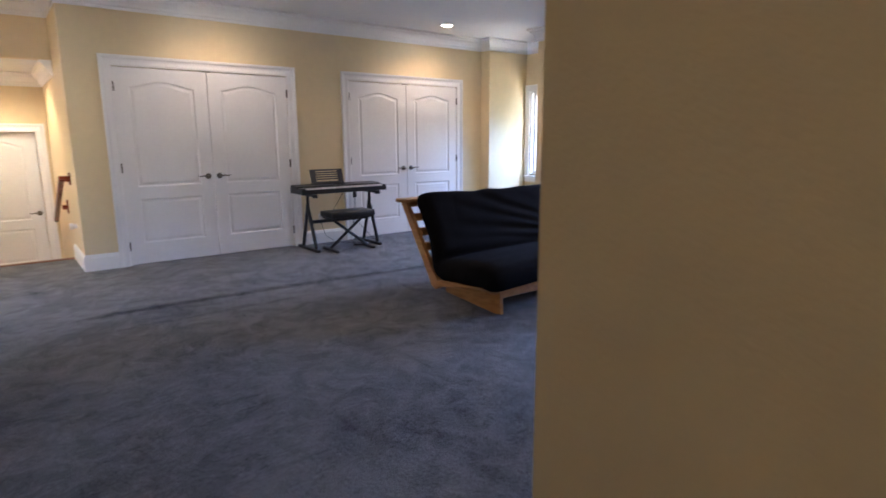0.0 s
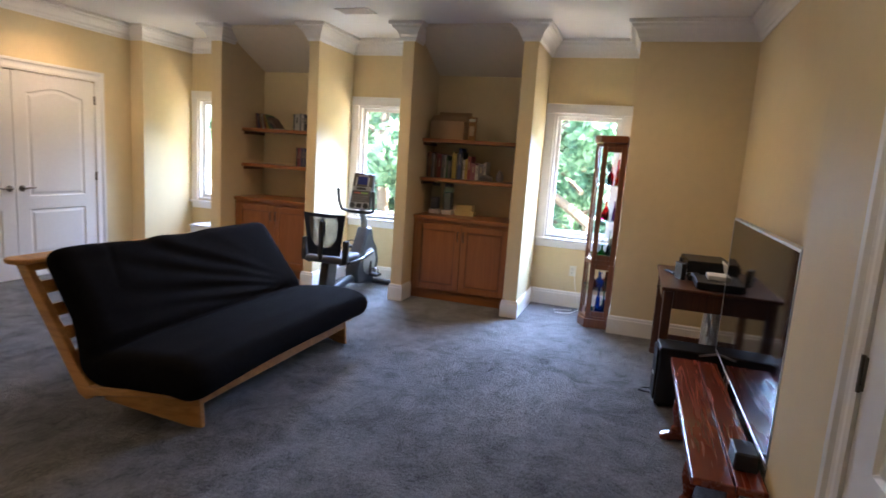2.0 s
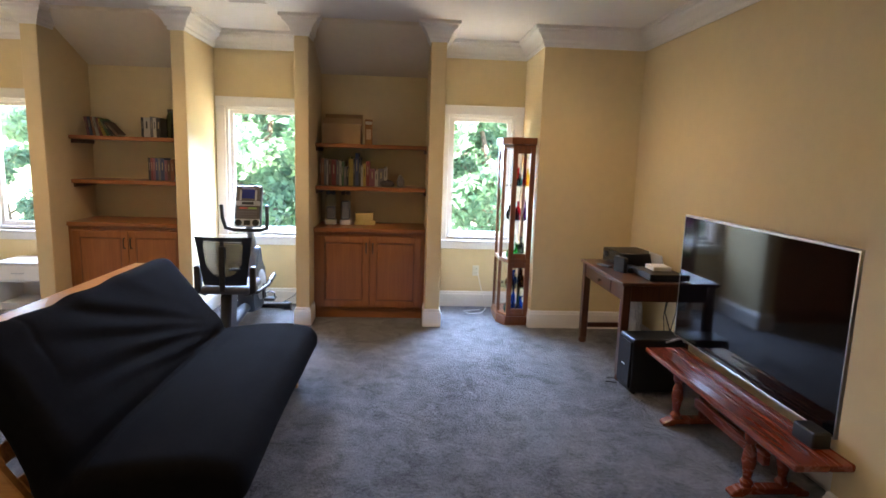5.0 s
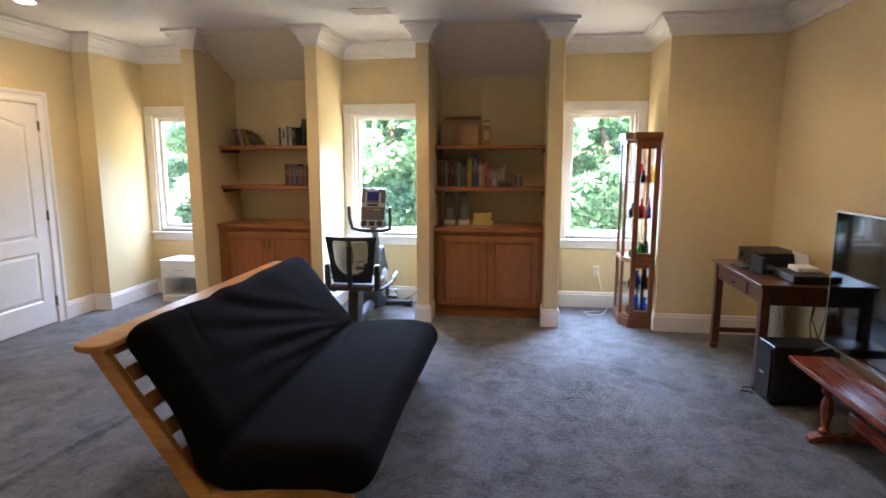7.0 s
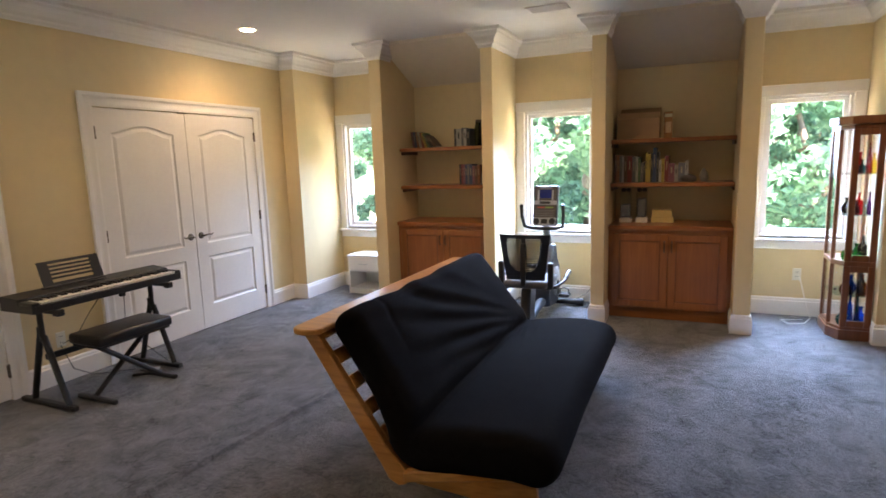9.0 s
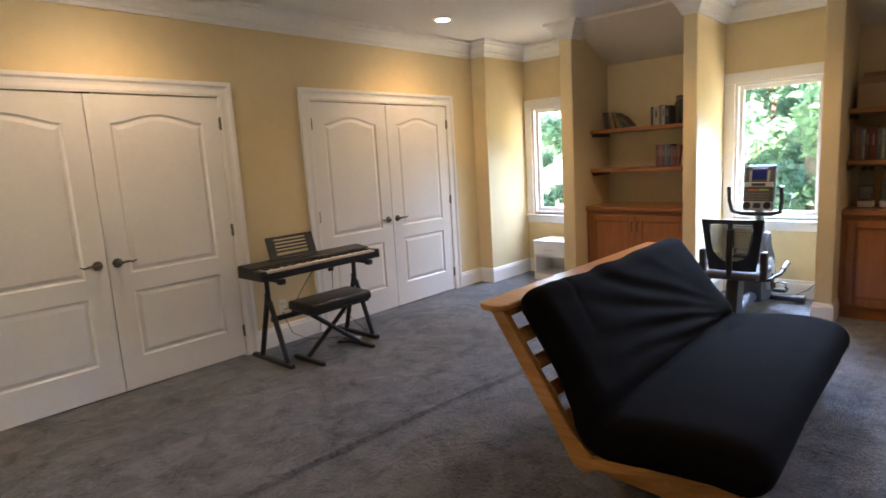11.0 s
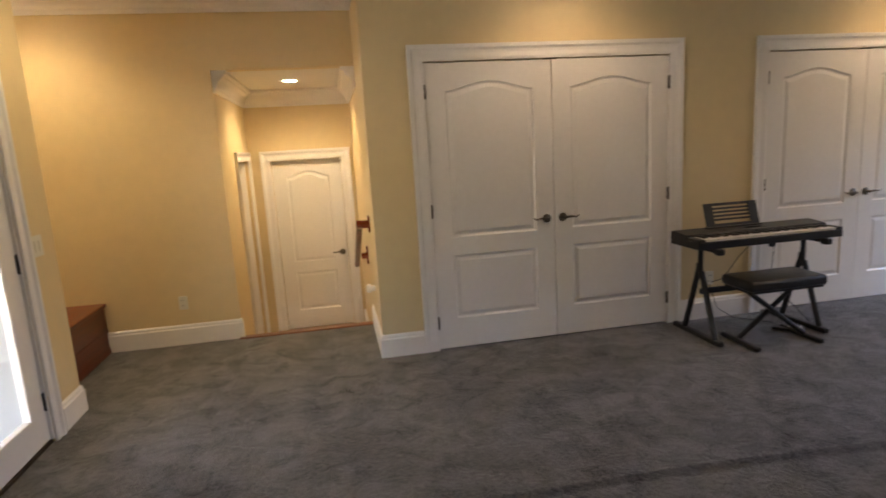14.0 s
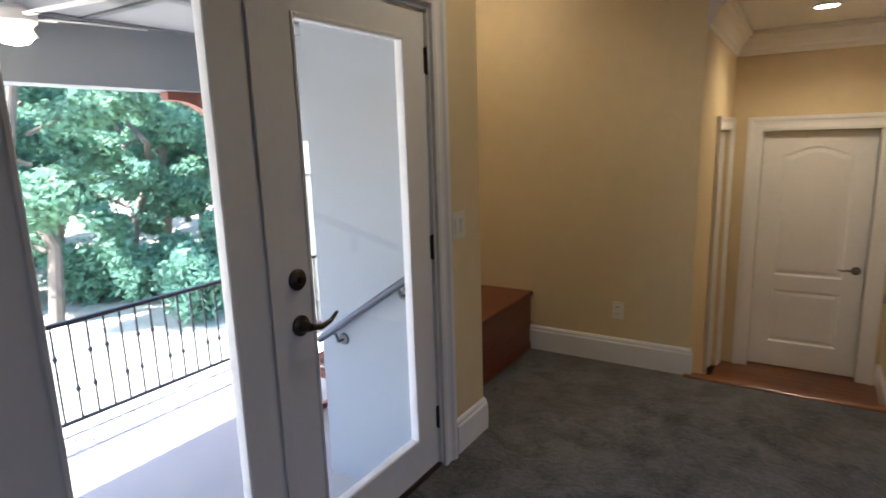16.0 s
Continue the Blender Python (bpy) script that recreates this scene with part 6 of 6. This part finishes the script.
for y in (7.56, 2.6):
    post = thing("porch_post", "red-brown timber porch post with a curved bracket", "post", pose(-4.09, y, PF), group="porch posts")
    part("shaft", boxes((-0.085, -0.085, 0.16, 0.085, 0.085, 2.20), bevel=0.008), CEDAR, post)
    part("base", boxes((-0.115, -0.115, 0.0, 0.115, 0.115, 0.16), bevel=0.01), CEDAR, post)
    part("capital", boxes((-0.115, -0.115, 2.20, 0.115, 0.115, 2.334), bevel=0.01), CEDAR, post)
    for s in (-1,) if y > 7 else (-1, 1):
        arc = [(s * (0.087 + 0.46 * (1 - math.cos(a))), 1.82 + 0.45 * math.sin(a)) for a in np.linspace(0, math.pi / 2, 9)]
        part("bracket", prism([(s * 0.087, 1.76)] + arc + [(s * 0.60, 2.27), (s * 0.60, 2.332), (s * 0.087, 2.332)], -0.045, 0.045, "x"), CEDAR, post)


def rocking_chair(m):
    ob = thing("rocking_chair", "red-brown slatted wooden rocking chair on the porch", "rocking chair", m)
    for s in (-0.27, 0.27):
        arc = [(-0.46 + 0.115 * k, 0.022 + 0.42 * (-0.46 + 0.115 * k) ** 2) for k in range(9)]
        part("rocker", prism([(y, z - 0.02) for y, z in arc] + [(y, z + 0.025) for y, z in arc[::-1]], s - 0.018, s + 0.018, "x", 0.004), CEDAR, ob)
        part("front_leg", boxes((s - 0.02, 0.20, 0.045, s + 0.02, 0.25, 0.62), bevel=0.005), CEDAR, ob)
        bm = boxes((s - 0.02, -0.025, 0.0, s + 0.02, 0.025, 1.04), bevel=0.005)
        bm.transform(pose(0, -0.19, 0.045, 13))
        part("back_post", bm, CEDAR, ob)
        part("armrest", boxes((s - 0.04, -0.28, 0.622, s + 0.04, 0.29, 0.645), bevel=0.008), CEDAR, ob)
    for k in range(6):
        part("seat_slat", boxes((-0.25, -0.20 + k * 0.075, 0.405 + 0.008 * k, 0.25, -0.14 + k * 0.075, 0.425 + 0.008 * k), bevel=0.004), CEDAR, ob)
    part("seat_rail", boxes((-0.25, 0.215, 0.36, 0.25, 0.24, 0.42), bevel=0.004), CEDAR, ob)
    for k in range(6):
        bm = boxes((-0.23 + k * 0.082, -0.008, 0.42, -0.18 + k * 0.082, 0.008, 0.98), bevel=0.003)
        bm.transform(pose(0, -0.19, 0.045, 13))
        part("back_slat", bm, CEDAR, ob)
    for z in (0.42, 0.98):
        bm = boxes((-0.25, -0.012, z - 0.03, 0.25, 0.012, z + 0.03), bevel=0.005)
        bm.transform(pose(0, -0.19, 0.045, 13))
        part("back_rail", bm, CEDAR, ob)


rocking_chair(pose(*ROCKER))
BLUEB = mat("black iron", (0.02, 0.022, 0.03), 0.4, 0.6)


def iron_rail(y0, y1):
    ob = thing("porch_railing", "black iron railing with knuckled balusters", "railing", pose(-4.10, y0, PF), group="porch railings")
    n = int((y1 - y0) / 0.115)
    part("top_bar", boxes((-0.02, 0, 0.765, 0.02, y1 - y0, 0.795), bevel=0.004), BLUEB, ob)
    part("bottom_bar", boxes((-0.015, 0, 0.07, 0.015, y1 - y0, 0.09), bevel=0.003), BLUEB, ob)
    part("end_post", boxes((-0.02, y1 - y0 - 0.04, 0.0, 0.02, y1 - y0, 0.80), bevel=0.003), BLUEB, ob)
    bar = {}
    for i in range(1, n):
        k = i % 3
        if k not in bar:
            knots = [[], [0.55], [0.30]][k] or [0.30, 0.55]
            bits = [boxes((-0.006, -0.006, 0.09, 0.006, 0.006, 0.765))]
            for z in knots:
                bits.append(lathe([(0.004, z - 0.03), (0.016, z - 0.01), (0.018, z), (0.016, z + 0.01), (0.004, z + 0.03)], 8))
            bar[k] = part("baluster", join(*bits), BLUEB, ob)
            b = bar[k]
        else:
            b = new("baluster", bar[k].data)
            b.parent = ob
        b.location.y = i * (y1 - y0) / n


iron_rail(2.72, 7.44)
HANDRAIL = mat("slate grey enamel", (0.07, 0.08, 0.10), 0.4, vary=0.1)
hr = thing("stair_handrail", "grey metal handrail sloping down the white porch wall", "handrail", pose(0, 6.52, 0))
part("rail", tube([(-2.16, -0.07, 0.40), (-1.50, -0.07, 0.84), (-1.45, -0.04, 0.84)], 0.02, 10), HANDRAIL, hr, smooth=True)
for x, z in ((-2.04, 0.46), (-1.60, 0.765)):
    b = part("bracket", tube([(x, -0.07, z - 0.01), (x, -0.05, z - 0.06), (x, 0.0, z - 0.06)], 0.009, 8), HANDRAIL, hr, smooth=True)
    part("rose", lathe([(0, 0), (0.035, 0), (0.03, 0.012), (0, 0.014)], 16, pose(x, 0.0, z - 0.06, 90)), HANDRAIL, b, smooth=True)
ceiling_fan("porch_fan", pose(-3.44, 5.74, 2.289), WHITE, "white porch ceiling fan with a glowing globe, at rest", 0.08, 8, 5, True)


def leaf_mat(name, color):
    m = bpy.data.materials.new(name)
    m.use_nodes = True
    n, l = m.node_tree.nodes, m.node_tree.links
    n.remove(n["Principled BSDF"])
    geo, hsv, mr = n.new("ShaderNodeNewGeometry"), n.new("ShaderNodeHueSaturation"), n.new("ShaderNodeMapRange")
    mr.inputs["To Min"].default_value, mr.inputs["To Max"].default_value = 0.7, 1.45
    l.new(geo.outputs["Random Per Island"], mr.inputs["Value"]), l.new(mr.outputs["Result"], hsv.inputs["Value"])
    hsv.inputs["Color"].default_value = (*color, 1)
    d, t, mix = n.new("ShaderNodeBsdfDiffuse"), n.new("ShaderNodeBsdfTranslucent"), n.new("ShaderNodeMixShader")
    mix.inputs[0].default_value = 0.55
    l.new(hsv.outputs["Color"], d.inputs["Color"]), l.new(hsv.outputs["Color"], t.inputs["Color"])
    l.new(d.outputs[0], mix.inputs[1]), l.new(t.outputs[0], mix.inputs[2]), l.new(mix.outputs[0], n["Material Output"].inputs["Surface"])
    return m


LEAF = [leaf_mat("leaves", (0.18, 0.31, 0.20)), leaf_mat("leaves", (0.16, 0.30, 0.21))]
BARK = mat("grey bark", (0.16, 0.13, 0.10), 0.9, vary=0.4, scale=3, bump=0.6, bump_scale=12)


def tree(seed, height, spread, leaves, low):
    rng = np.random.default_rng(seed)
    ob = thing("tree", "tall broad-leaved tree in full summer leaf", "tree", pose(0, 0, -3.2), group="trees round the house")
    bends = [(rng.normal(0, 0.12) * k, rng.normal(0, 0.12) * k, height * 0.9 * k / 6) for k in range(7)]
    bm = tube(bends, [0.20 - 0.026 * k for k in range(7)], 9)
    clumps = []
    for i in range(15):
        z = height * (low + (0.95 - low) * (i + 0.5) / 15)
        a = i * 2.4 + rng.uniform(-0.4, 0.4)
        r = spread * (0.45 + 0.55 * math.sin(math.pi * (0.15 + 0.8 * (i + 0.5) / 15))) * rng.uniform(0.6, 1.1)
        tip = Vector((math.cos(a) * r, math.sin(a) * r, z + 0.25 * r))
        base = Vector((0, 0, z - 0.3))
        tube([base, base.lerp(tip, 0.5) + Vector((0, 0, 0.12)), tip], [0.06, 0.04, 0.012], 6, bm=bm)
        for s in (0.45, 0.7, 0.95, 1.1):
            clumps.append((base.lerp(tip, s), rng.uniform(0.45, 0.95) * spread * 0.33))
    part("trunk", bm, BARK, ob, "", True)
    per = leaves // len(clumps)
    cs = np.repeat(np.array([c[0] for c in clumps]), per, 0)
    rs = np.repeat(np.array([c[1] for c in clumps]), per)
    n = len(cs)
    d = rng.normal(0, 1, (n, 3))
    d /= np.linalg.norm(d, axis=1)[:, None]
    pos = cs + d * (rs * rng.uniform(0.25, 1.0, n) ** 0.6)[:, None] * np.array([1, 1, 0.7])
    u = rng.normal(0, 1, (n, 3))
    u /= np.linalg.norm(u, axis=1)[:, None]
    v = np.cross(u, rng.normal(0, 1, (n, 3)))
    v /= np.linalg.norm(v, axis=1)[:, None]
    size = rng.uniform(0.07, 0.15, n)[:, None]
    quad = np.stack([pos - u * size, pos + v * size * 0.5, pos + u * size, pos - v * size * 0.5], 1).reshape(-1, 3)
    me = bpy.data.meshes.new("crown")
    me.from_pydata(quad.tolist(), [], [(4 * i, 4 * i + 1, 4 * i + 2, 4 * i + 3) for i in range(n)])
    me.materials.append(LEAF[seed % 2])
    cr = new("crown", me)
    cr.parent = ob
    return ob


kinds = [tree(1, 10.5, 2.5, 18000, 0.10), tree(2, 14.0, 2.9, 21000, 0.14), tree(3, 8.0, 2.2, 15000, 0.05)]
spots = [(13.5, 7.5), (15.0, 4.6), (13.8, 2.2), (15.5, -0.6), (18.0, 9.5), (17.5, 6.2), (18.5, 3.0), (17.0, -3.0), (21, 12), (21, 7.8), (21.5, 4.6), (21, 0.5), (20.5, -4), (24, 14), (25, 9.5), (25, 6), (25, 2), (24.5, -2), (23, 17),
         (-17, 11), (-19, 15), (-16, 16.5), (-18, 20), (-22, 13), (-23, 18), (-14, 21), (-22, 24), (-27, 16), (-27, 22), (-26, 28), (-19, 28), (-13, 27), (-21, 8), (-28, 10), (-17, 25), (-31, 19), (-32, 26), (-24, 21), (-25.5, 13), (-29, 13), (-30, 23), (-20, 22), (-34, 15), (-35, 21), (-36, 28), (-24, 30), (-16, 31), (28, 12), (28, 7), (28.5, 3.5), (28, -1), (31, 9), (31, 5)]
rnd = random.Random(7)
for n, (x, y) in enumerate(spots):
    m = pose(x + rnd.uniform(-0.7, 0.7), y + rnd.uniform(-0.7, 0.7), -3.2, 0, 0, rnd.uniform(0, 360))
    if n < 3:
        kinds[n].matrix_basis = m
    else:
        copy_thing(kinds[n % 3], m)


def shrub(m, seed):
    """A low bush of arching stems under a loose cloud of small leaves."""
    rng = np.random.default_rng(seed)
    ob = thing("shrub", "low pale green shrub at the edge of the lawn", "shrub", m, group="shrubs along the lawn")
    bm = bmesh.new()
    tips = []
    for i in range(11):
        a, r = i * 2.4, rng.uniform(0.3, 0.9)
        tip = Vector((math.cos(a) * r, math.sin(a) * r, rng.uniform(0.7, 1.5)))
        tube([(0, 0, 0), tip * 0.5 + Vector((0, 0, 0.15)), tip], [0.02, 0.014, 0.005], 5, bm=bm)
        tips += [tip, tip * 0.6]
    part("stems", bm, BARK, ob)
    n = 3300
    c = np.repeat(np.array(tips), n // len(tips), 0)
    pos = c + rng.normal(0, 0.22, c.shape)
    pos[:, 2] = np.abs(pos[:, 2])
    u, v = rng.normal(0, 0.075, c.shape), rng.normal(0, 0.04, c.shape)
    quad = np.stack([pos - u, pos + v, pos + u, pos - v], 1).reshape(-1, 3)
    me = bpy.data.meshes.new("crown")
    me.from_pydata(quad.tolist(), [], [(4 * i, 4 * i + 1, 4 * i + 2, 4 * i + 3) for i in range(len(pos))])
    me.materials.append(LEAF[1])
    new("crown", me).parent = ob
    return ob


bushes = [shrub(pose(-13.6, 13.6, -3.2), 11), shrub(pose(-15.2, 14.8, -3.2), 12)]
for n in range(16):
    copy_thing(bushes[n % 2], pose(-12.5 - n * 0.75 + rnd.uniform(-0.6, 0.6), 18.5 - n * 0.7 + rnd.uniform(-0.9, 0.9), -3.2, 0, 0, rnd.uniform(0, 360)))
WOODS = mat("distant woods", (0.13, 0.22, 0.15), 0.95, vary=0.7, scale=0.5, bump=0.8, bump_scale=2)
for name, m in (("backdrop", pose(62, 0, -3.2)), ("backdrop", pose(-62, 15, -3.2))):
    bm = bmesh.new()
    pts = [(0, -70 + i * 2.0, 13 + 2.5 * noise.noise(Vector((i * 0.4, 0, 1))) + 1.5 * noise.noise(Vector((i * 1.3, 5, 1)))) for i in range(71)]
    lo, hi = [bm.verts.new((0, y, 0)) for x, y, z in pts], [bm.verts.new((2 * noise.noise(Vector((y, 2, 2))), y, z)) for x, y, z in pts]
    for i in range(70):
        bm.faces.new((lo[i], lo[i + 1], hi[i + 1], hi[i]))
    ob = part(name, bm, WOODS)
    ob.matrix_basis = m
    tagged(ob, "dark edge of far woods", "woods", kind="structure")
